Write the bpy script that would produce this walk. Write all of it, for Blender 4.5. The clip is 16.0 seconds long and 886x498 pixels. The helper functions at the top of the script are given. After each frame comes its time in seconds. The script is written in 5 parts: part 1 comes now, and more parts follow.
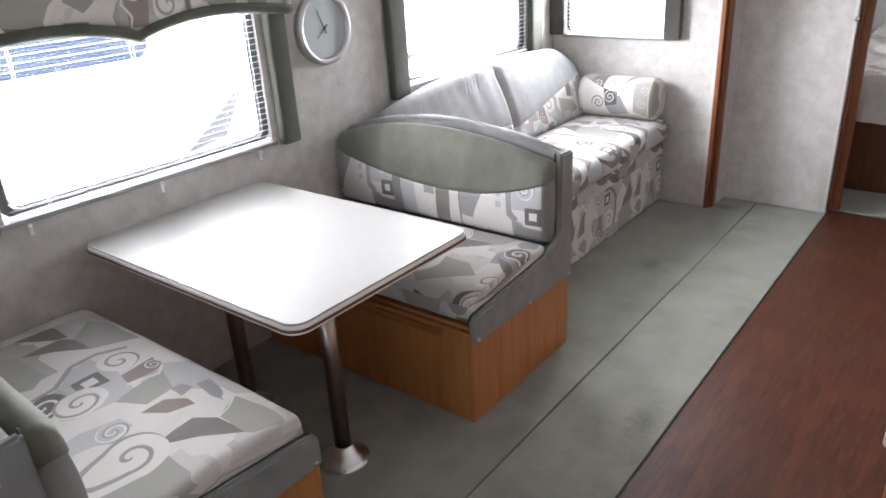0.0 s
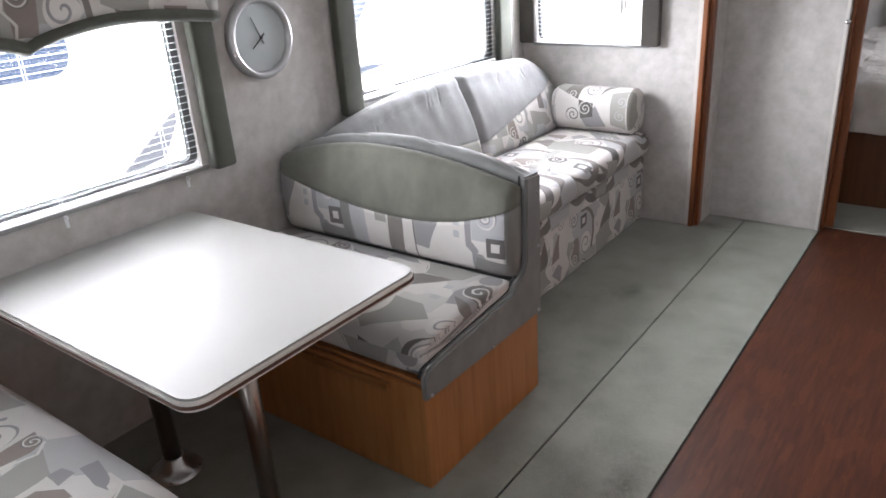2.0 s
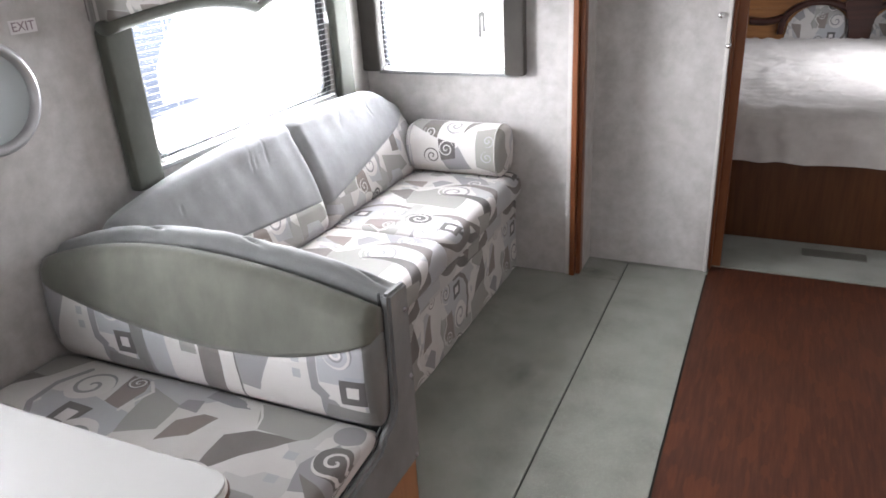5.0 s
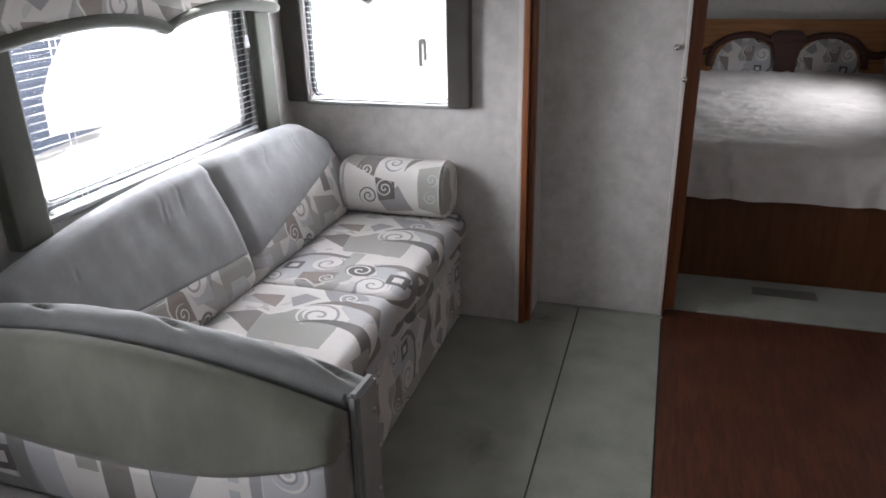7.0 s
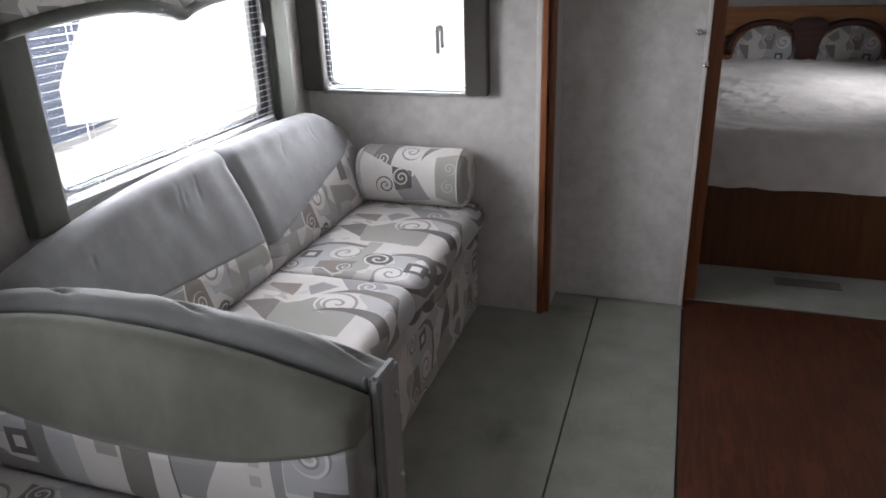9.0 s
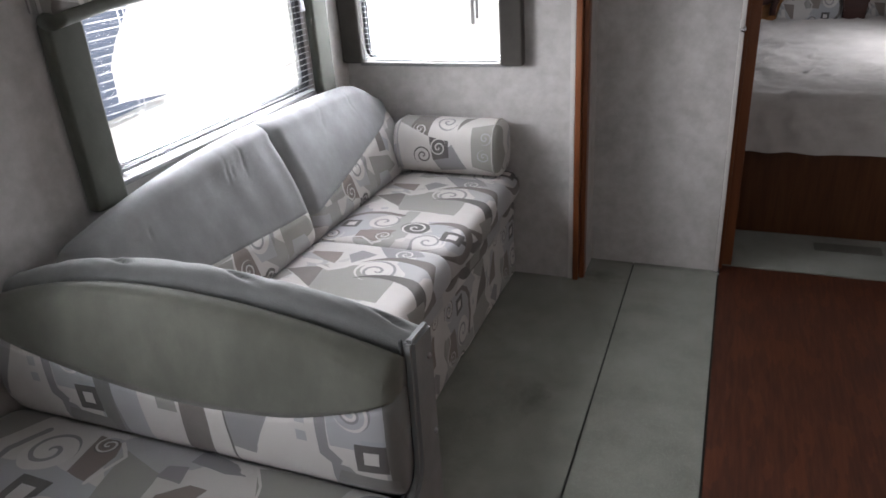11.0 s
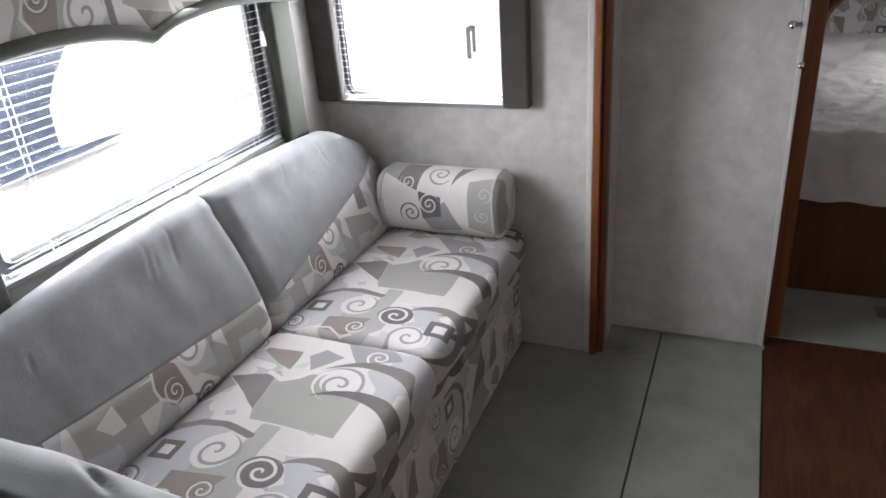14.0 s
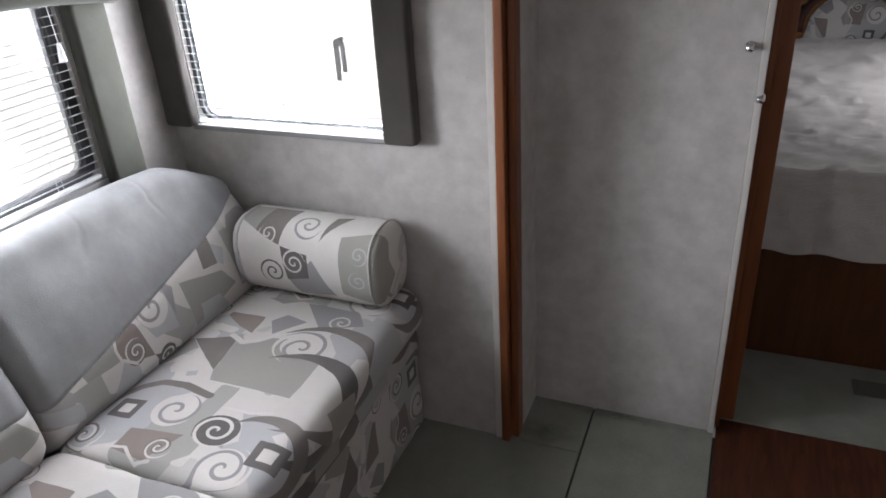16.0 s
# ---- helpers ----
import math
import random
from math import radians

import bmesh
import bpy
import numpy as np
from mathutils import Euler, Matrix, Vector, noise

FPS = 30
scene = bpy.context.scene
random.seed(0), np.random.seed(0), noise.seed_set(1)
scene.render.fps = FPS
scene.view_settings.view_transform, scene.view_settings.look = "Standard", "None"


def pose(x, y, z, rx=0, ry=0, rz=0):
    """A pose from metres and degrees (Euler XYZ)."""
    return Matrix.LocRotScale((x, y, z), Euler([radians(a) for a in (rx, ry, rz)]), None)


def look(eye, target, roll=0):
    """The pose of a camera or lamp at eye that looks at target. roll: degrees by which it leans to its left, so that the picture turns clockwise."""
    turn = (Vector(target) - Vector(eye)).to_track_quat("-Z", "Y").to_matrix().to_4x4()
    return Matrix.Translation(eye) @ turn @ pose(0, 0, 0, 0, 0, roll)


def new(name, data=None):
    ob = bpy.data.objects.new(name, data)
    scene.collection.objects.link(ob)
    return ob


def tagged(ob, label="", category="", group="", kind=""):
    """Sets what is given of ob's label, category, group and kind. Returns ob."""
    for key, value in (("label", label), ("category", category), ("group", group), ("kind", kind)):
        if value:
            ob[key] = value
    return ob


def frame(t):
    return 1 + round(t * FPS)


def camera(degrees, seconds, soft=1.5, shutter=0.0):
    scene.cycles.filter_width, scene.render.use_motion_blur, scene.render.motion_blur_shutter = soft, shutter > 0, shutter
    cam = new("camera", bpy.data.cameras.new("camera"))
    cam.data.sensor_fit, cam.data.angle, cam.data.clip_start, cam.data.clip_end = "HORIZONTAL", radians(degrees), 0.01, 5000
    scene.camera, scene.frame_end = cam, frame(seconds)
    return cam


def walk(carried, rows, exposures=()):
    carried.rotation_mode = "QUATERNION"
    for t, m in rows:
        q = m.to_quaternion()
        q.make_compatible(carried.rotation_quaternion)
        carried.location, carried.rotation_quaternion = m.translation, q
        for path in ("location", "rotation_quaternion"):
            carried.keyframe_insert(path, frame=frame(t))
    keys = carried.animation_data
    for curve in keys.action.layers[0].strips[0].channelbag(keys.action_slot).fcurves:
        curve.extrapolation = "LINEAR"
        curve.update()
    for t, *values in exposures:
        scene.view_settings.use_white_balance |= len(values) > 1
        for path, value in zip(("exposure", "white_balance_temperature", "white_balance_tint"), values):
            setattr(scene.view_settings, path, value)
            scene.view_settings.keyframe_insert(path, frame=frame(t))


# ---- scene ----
cam = camera(63.2, 16.0, soft=1.7)
PATH = [
    (0, (2.463, -1.747, 1.665), (1.31, -0.322, 0.863), -3.4),
    (0.5, (2.463, -1.757, 1.663), (1.32, -0.327, 0.857), -3.8),
    (1, (2.435, -1.712, 1.634), (1.311, -0.264, 0.836), -4.0),
    (1.5, (2.372, -1.587, 1.576), (1.254, -0.119, 0.805), -4.0),
    (2, (2.345, -1.392, 1.604), (1.216, 0.064, 0.826), -3.9),
    (2.5, (2.348, -1.234, 1.608), (1.222, 0.224, 0.828), -4.4),
    (3, (2.29, -1.157, 1.6), (1.241, 0.348, 0.802), -4.5),
    (3.5, (2.09, -1.136, 1.628), (1.212, 0.456, 0.793), -2.8),
    (4, (1.999, -1.047, 1.62), (1.221, 0.601, 0.795), -2.1),
    (4.5, (1.938, -0.903, 1.598), (1.188, 0.774, 0.808), -2.2),
    (5, (1.953, -0.72, 1.661), (1.164, 0.93, 0.853), -3.4),
    (5.2, (1.942, -0.651, 1.668), (1.144, 0.998, 0.864), -3.7),
    (7.3, (1.657, -0.433, 1.636), (1.115, 1.337, 0.877), -1.2),
    (7.5, (1.656, -0.429, 1.637), (1.106, 1.337, 0.876), -1.4),
    (8, (1.652, -0.43, 1.635), (1.083, 1.327, 0.869), -1.6),
    (10.5, (1.649, -0.426, 1.544), (0.997, 1.295, 0.761), -3.2),
    (11, (1.701, -0.49, 1.64), (1.007, 1.182, 0.791), -3.9),
    (11.5, (1.729, -0.464, 1.639), (0.987, 1.18, 0.775), -5.0),
    (12, (1.779, -0.346, 1.642), (0.957, 1.255, 0.768), -6.0),
    (12.5, (1.749, -0.24, 1.635), (0.911, 1.355, 0.768), -4.8),
    (13, (1.78, -0.097, 1.673), (0.9, 1.462, 0.781), -5.3),
    (13.5, (1.649, -0.005, 1.659), (0.839, 1.611, 0.803), -4.4),
    (14, (1.589, 0.104, 1.694), (0.847, 1.749, 0.832), -4.6),
    (14.5, (1.707, 0.287, 1.696), (0.932, 1.94, 0.879), -4.2),
    (15, (1.791, 0.468, 1.684), (1.009, 2.141, 0.916), -3.0),
    (15.5, (1.764, 0.659, 1.672), (1.028, 2.318, 0.833), -3.4),
    (16, (1.68, 0.811, 1.672), (0.973, 2.444, 0.758), -3.6),
]
walk(cam, [(t, look(eye, target, roll)) for t, eye, target, roll in PATH],
     exposures=[(0, 1.71), (1.5, 1.46), (3.0, 1.40), (5.0, 1.47), (7.5, 0.2), (8.2, 0.2), (10.5, 0.28), (11.5, 0.55), (12.5, 1.0), (13.5, 0.9), (14, 0.46), (16, 0.22)])

# ---------------------------------------------------------------- world and light
TOP = 2.02
Y_END, Y_PART, Y_BACK, Y_BED = 2.58, 2.815, -3.75, 5.14
world = bpy.data.worlds.new("world")
scene.world = world
world.use_nodes = True
wn = world.node_tree.nodes
sky = wn.new("ShaderNodeTexSky")
sky.sky_type, sky.sun_disc = "NISHITA", False
sky.sun_elevation, sky.sun_rotation = radians(60), radians(90)
sky.air_density, sky.dust_density = 1.0, 2.5
world.node_tree.links.new(sky.outputs[0], wn["Background"].inputs[0])
wn["Background"].inputs[1].default_value = 0.15

sun = new("sun", bpy.data.lights.new("sun", "SUN"))
sun.data.energy, sun.data.angle, sun.data.color = 5.0, radians(0.6), (1.0, 0.95, 0.88)
sun.matrix_world = look((5.77, 0, 10), (0, 0, 0))


def sky_lamp(name, eye, target, w, h, watts, spread=180, colour=(0.91, 0.925, 1.0)):
    """Daylight entering through an opening."""
    lamp = new(name, bpy.data.lights.new(name, "AREA"))
    lamp.data.shape, lamp.data.size, lamp.data.size_y = "RECTANGLE", w, h
    lamp.data.energy, lamp.data.color = watts, colour
    lamp.data.spread = radians(spread)
    lamp.matrix_world = look(eye, target)
    return lamp


sky_lamp("daylight_dinette", (-0.10, -0.38, 1.20), (1, -0.38, 0.76), 1.05, 0.6, 23, 150)
sky_lamp("daylight_sofa", (-0.13, 1.52, 1.27), (0.7, 1.25, 0.76), 0.92, 0.56, 57, 150)
sky_lamp("daylight_end", (0.445, Y_END + 0.10, 1.28), (0.48, 1.2, 0.68), 0.62, 0.5, 23, 150)
# added fill from behind the viewpoint; no window is known there
sky_lamp("front_fill", (1.7, -3.7, 1.5), (1.7, 0, 1.0), 1.5, 0.48, 5)
sky_lamp("daylight_bedroom", (3.03, 4.2, 1.29), (2.2, 4.2, 0.7), 0.56, 0.25, 3.9, 100)

# ---------------------------------------------------------------- materials


class Nodes:
    """Short hand for a node material."""

    def __init__(self, name):
        self.mat = bpy.data.materials.new(name)
        self.mat.use_nodes = True
        self.tree = self.mat.node_tree
        self.bsdf = self.tree.nodes["Principled BSDF"]

    def add(self, kind, **inputs):
        node = self.tree.nodes.new(kind)
        for key, value in inputs.items():
            self.put(node.inputs[key.replace("_", " ")], value)
        return node

    def put(self, socket, value):
        if hasattr(value, "links"):
            self.tree.links.new(value, socket)
        else:
            socket.default_value = value

    def math(self, op, a, b=0.0, c=0.0):
        node = self.tree.nodes.new("ShaderNodeMath")
        node.operation = op
        for s, v in zip(node.inputs, (a, b, c)):
            self.put(s, v)
        return node.outputs[0]

    def vec(self, op, a, b=(0, 0, 0)):
        node = self.tree.nodes.new("ShaderNodeVectorMath")
        node.operation = op
        self.put(node.inputs[0], a)
        self.put(node.inputs[1], b)
        return node.outputs["Value"] if op in ("DOT_PRODUCT", "LENGTH", "DISTANCE") else node.outputs[0]

    def mix(self, fac, a, b, how="MIX"):
        node = self.tree.nodes.new("ShaderNodeMix")
        node.data_type, node.blend_type = "RGBA", how
        self.put(node.inputs["Factor"], fac)
        self.put(node.inputs["A"], rgb(a))
        self.put(node.inputs["B"], rgb(b))
        return node.outputs["Result"]

    def noise(self, scale, detail=4, vector=None, rough=0.55):
        node = self.add("ShaderNodeTexNoise", Scale=scale, Detail=detail, Roughness=rough)
        if vector is not None:
            self.put(node.inputs["Vector"], vector)
        return node.outputs["Fac"]

    def place(self):
        return self.add("ShaderNodeTexCoord").outputs["Object"]

    def stretch(self, scale, vector=None):
        node = self.add("ShaderNodeMapping", Scale=scale)
        self.put(node.inputs["Vector"], vector if vector is not None else self.place())
        return node.outputs[0]

    def ramp(self, fac, *stops):
        node = self.tree.nodes.new("ShaderNodeValToRGB")
        el = node.color_ramp.elements
        while len(el) < len(stops):
            el.new(0.5)
        for e, (p, c) in zip(el, stops):
            e.position, e.color = p, rgb(c)
        self.put(node.inputs[0], fac)
        return node.outputs[0]

    def bump(self, height, strength=0.2, distance=0.002):
        node = self.add("ShaderNodeBump", Strength=strength, Distance=distance)
        self.put(node.inputs["Height"], height)
        self.put(self.bsdf.inputs["Normal"], node.outputs[0])

    def finish(self, colour, rough=0.6, metal=0.0, spec=0.5, sheen=0.0):
        self.put(self.bsdf.inputs["Base Color"], rgb(colour))
        self.put(self.bsdf.inputs["Roughness"], rough)
        self.bsdf.inputs["Metallic"].default_value = metal
        self.bsdf.inputs["Specular IOR Level"].default_value = spec
        self.bsdf.inputs["Sheen Weight"].default_value = sheen
        return self.mat


def rgb(c):
    if isinstance(c, (tuple, list)):
        return (*c[:3], 1.0)
    if isinstance(c, (int, float)):
        return (c, c, c, 1.0)
    return c


def plain(name, colour, rough=0.5, metal=0.0, vary=0.12, scale=30, spec=0.5):
    n = Nodes(name)
    f = n.noise(scale, 5, n.place())
    col = n.mix(f, tuple(c * (1 - vary) for c in colour), tuple(min(1, c * (1 + vary)) for c in colour))
    n.bump(f, 0.08, 0.001)
    return n.finish(col, n.math("MULTIPLY_ADD", f, 0.15, rough - 0.07), metal, spec)


def wallpaper():
    n = Nodes("wallpaper")
    p = n.place()
    soft = n.noise(14, 6, p, 0.62)
    fine = n.noise(60, 4, n.stretch((1, 1, 0.55), p))
    big = n.noise(3, 3, p)
    col = n.ramp(soft, (0.30, (0.355, 0.338, 0.32)), (0.52, (0.455, 0.44, 0.426)), (0.72, (0.545, 0.535, 0.523)))
    col = n.mix(n.math("MULTIPLY", fine, 0.35), col, (0.43, 0.405, 0.38))
    col = n.mix(n.math("MULTIPLY", big, 0.3), col, (0.50, 0.47, 0.44))
    n.bump(fine, 0.12, 0.001)
    return n.finish(col, 0.62, spec=0.35)


def carpet():
    n = Nodes("carpet")
    p = n.place()
    pile = n.noise(420, 3, p)
    tuft = n.noise(95, 4, p)
    wear = n.noise(5, 5, p)
    col = n.ramp(wear, (0.32, (0.165, 0.166, 0.141)), (0.5, (0.216, 0.219, 0.188)), (0.7, (0.262, 0.263, 0.229)))
    col = n.mix(n.math("MULTIPLY", tuft, 0.55), col, (0.165, 0.172, 0.15))
    spot = n.noise(3.2, 4, n.vec("ADD", p, (3.1, 7.7, 0)), 0.6)
    col = n.mix(n.math("MULTIPLY", n.math("SMOOTH_MIN", n.math("MAXIMUM", n.math("MULTIPLY_ADD", spot, 5.0, -2.9), 0.0), 1.0, 0.1), 0.5), col, (0.12, 0.112, 0.09))
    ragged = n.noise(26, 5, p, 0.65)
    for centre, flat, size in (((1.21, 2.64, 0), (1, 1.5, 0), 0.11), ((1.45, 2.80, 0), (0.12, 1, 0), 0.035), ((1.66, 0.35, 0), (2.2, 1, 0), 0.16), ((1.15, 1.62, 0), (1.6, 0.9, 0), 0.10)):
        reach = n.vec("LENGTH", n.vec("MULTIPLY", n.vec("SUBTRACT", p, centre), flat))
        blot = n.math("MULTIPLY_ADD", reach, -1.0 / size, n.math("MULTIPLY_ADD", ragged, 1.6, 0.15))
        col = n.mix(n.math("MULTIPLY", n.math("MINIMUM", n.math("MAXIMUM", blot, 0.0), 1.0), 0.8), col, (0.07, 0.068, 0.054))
    speck = n.noise(15, 5, n.vec("ADD", p, (9.4, 2.2, 0)), 0.7)
    col = n.mix(n.math("MULTIPLY", n.math("MINIMUM", n.math("MAXIMUM", n.math("MULTIPLY_ADD", speck, 9.0, -5.6), 0.0), 1.0), 0.4), col, (0.115, 0.115, 0.09))
    col = n.mix(n.math("GREATER_THAN", pile, 0.62), col, (0.32, 0.33, 0.29))
    n.bump(n.math("ADD", pile, tuft), 0.55, 0.004)
    return n.finish(col, 0.95, spec=0.1, sheen=0.25)


def laminate_floor():
    n = Nodes("wood_floor")
    p = n.place()
    grain = n.noise(7, 8, n.stretch((9, 0.7, 1), p), 0.65)
    fine = n.noise(30, 6, n.stretch((10, 0.5, 1), p))
    blot = n.noise(2.2, 3, p)
    flame = n.noise(3, 3, n.stretch((5.5, 1.3, 1), p), 0.5)
    col = n.ramp(grain, (0.3, (0.030, 0.0084, 0.004)), (0.5, (0.060, 0.0172, 0.0076)), (0.72, (0.102, 0.032, 0.0145)))
    col = n.mix(n.math("MULTIPLY", fine, 0.4), col, (0.053, 0.019, 0.012))
    col = n.mix(n.math("MULTIPLY", blot, 0.25), col, (0.105, 0.047, 0.032))
    col = n.mix(n.math("MULTIPLY", n.math("GREATER_THAN", flame, 0.56), 0.22), col, (0.15, 0.045, 0.018))
    n.bump(fine, 0.1, 0.0008)
    return n.finish(col, n.math("MULTIPLY_ADD", blot, 0.2, 0.36), spec=0.28)


def timber(name, dark, mid, light, along, rough=0.42):
    n = Nodes(name)
    sc = tuple(1.2 if i == along else 16 for i in range(3))
    p = n.stretch(sc)
    grain = n.noise(2.2, 8, p, 0.6)
    fine = n.noise(9, 5, p)
    col = n.ramp(grain, (0.3, dark), (0.5, mid), (0.72, light))
    col = n.mix(n.math("MULTIPLY", fine, 0.3), col, dark)
    n.bump(fine, 0.08, 0.0008)
    return n.finish(col, rough, spec=0.4)


def velour(name, tint):
    n = Nodes(name)
    p = n.place()
    brush = n.noise(8, 6, n.stretch((1, 1, 0.7), p), 0.62)
    nap = n.noise(260, 3, p)
    col = n.ramp(brush, (0.3, tuple(0.82 * c for c in tint)), (0.5, tint), (0.72, tuple(1.24 * c for c in tint)))
    col = n.mix(n.math("MULTIPLY", nap, 0.3), col, tuple(0.72 * c for c in tint))
    n.bump(n.math("ADD", nap, n.math("MULTIPLY", brush, 2.0)), 0.3, 0.002)
    return n.finish(col, 0.88, spec=0.15, sheen=0.2)


def seat_pattern(poly, disc, sickle, scroll, ribbon, square, tones):
    """One repeat of the sofa cloth: u along the sofa, v from the back forward."""
    cream, pale, grey, olive, taupe, dark, brown = tones
    poly([(0.47, 0.029), (0.506, 0.157), (0.351, 0.185)], taupe)
    poly([(0.494, 0.166), (0.521, 0.254), (0.568, 0.335), (0.486, 0.432), (0.316, 0.436), (0.309, 0.204), (0.351, 0.185)], olive)
    poly([(0.623, 0.049), (0.617, 0.172), (0.516, 0.182), (0.551, 0.129), (0.586, 0.045)], brown)
    poly([(0.603, 0.201), (0.644, 0.233), (0.624, 0.302), (0.54, 0.242)], grey)
    poly([(0.766, 0.0), (0.793, 0.161), (0.733, 0.257), (0.695, 0.181)], olive)
    poly([(0.717, 0.257), (0.729, 0.412), (0.665, 0.462), (0.602, 0.351)], grey)
    poly([(0.19, -0.039), (0.249, 0.073), (0.203, 0.148), (0.114, 0.173), (0.048, 0.124), (-0.007, 0.016)], pale)
    poly([(0.101, 0.134), (0.117, 0.278), (0.019, 0.24), (0.033, 0.138)], brown)
    poly([(0.121, 0.291), (0.2, 0.311), (0.206, 0.364), (0.113, 0.384)], grey)
    poly([(0.224, 0.319), (0.24, 0.436), (0.189, 0.559), (0.09, 0.59), (0.007, 0.49), (0.125, 0.421)], pale)
    poly([(0.309, 0.059), (0.318, 0.088), (0.298, 0.097), (0.29, 0.071)], pale)
    poly([(0.327, 0.118), (0.336, 0.147), (0.316, 0.156), (0.308, 0.129)], pale)
    poly([(0.189, 0.469), (0.218, 0.497), (0.141, 0.529)], cream)
    poly([(0.403, -0.07), (0.474, 0.021), (0.432, 0.073), (0.333, 0.019)], olive)
    ribbon([(0.138, 0.002), (0.192, 0.005), (0.244, 0.041), (0.273, 0.089), (0.276, 0.159), (0.256, 0.244)], 0.022, taupe)
    disc(0.185, 0.198, 0.06, cream)
    scroll(0.186, 0.2, 0.06, cream, 1.4, grey, 0.2, 1)
    scroll(0.065, 0.249, 0.035, cream, 1.8, taupe, 0.3, 1)
    ribbon([(0.036, 0.118), (0.043, 0.17), (0.011, 0.216), (0.023, 0.253)], 0.008, cream)
    scroll(0.052, 0.033, 0.05, cream, 1.8, taupe, 0.4, 1)
    disc(0.158, 0.342, 0.05, dark)
    scroll(0.157, 0.339, 0.055, cream, 1.8, dark, 0.2, 1)
    disc(0.06, 0.42, 0.06, cream)
    scroll(0.062, 0.424, 0.07, cream, 1.8, grey, 0.5, 1)
    ribbon([(0.232, 0.312), (0.232, 0.378), (0.252, 0.428)], 0.008, cream)
    scroll(0.633, 0.004, 0.032, cream, 1.8, taupe, 0.1, 1)
    scroll(0.655, 0.395, 0.04, cream, 1.8, grey, 0.3, 1)
    disc(0.513, 0.341, 0.05, cream)
    scroll(0.509, 0.348, 0.075, cream, 1.7, grey, 0.1, 1)
    ribbon([(0.507, 0.132), (0.483, 0.187), (0.502, 0.23), (0.54, 0.26)], 0.016, cream)
    ribbon([(0.502, 0.014), (0.545, 0.055), (0.532, 0.117)], 0.03, cream)
    sickle((0.30, 0.44), 0.20, (0.275, 0.395), 0.19, dark)
    sickle((0.42, 0.44), 0.215, (0.40, 0.40), 0.20, taupe)
    sickle((0.115, 0.47), 0.135, (0.095, 0.44), 0.125, taupe)
    square(0.161, 0.067, 0.036)
    square(0.131, 0.497, 0.042)
    poly([(0.32, 0.54), (0.44, 0.56), (0.42, 0.635), (0.30, 0.63)], olive)
    poly([(0.52, 0.56), (0.62, 0.52), (0.66, 0.62), (0.54, 0.635)], pale)


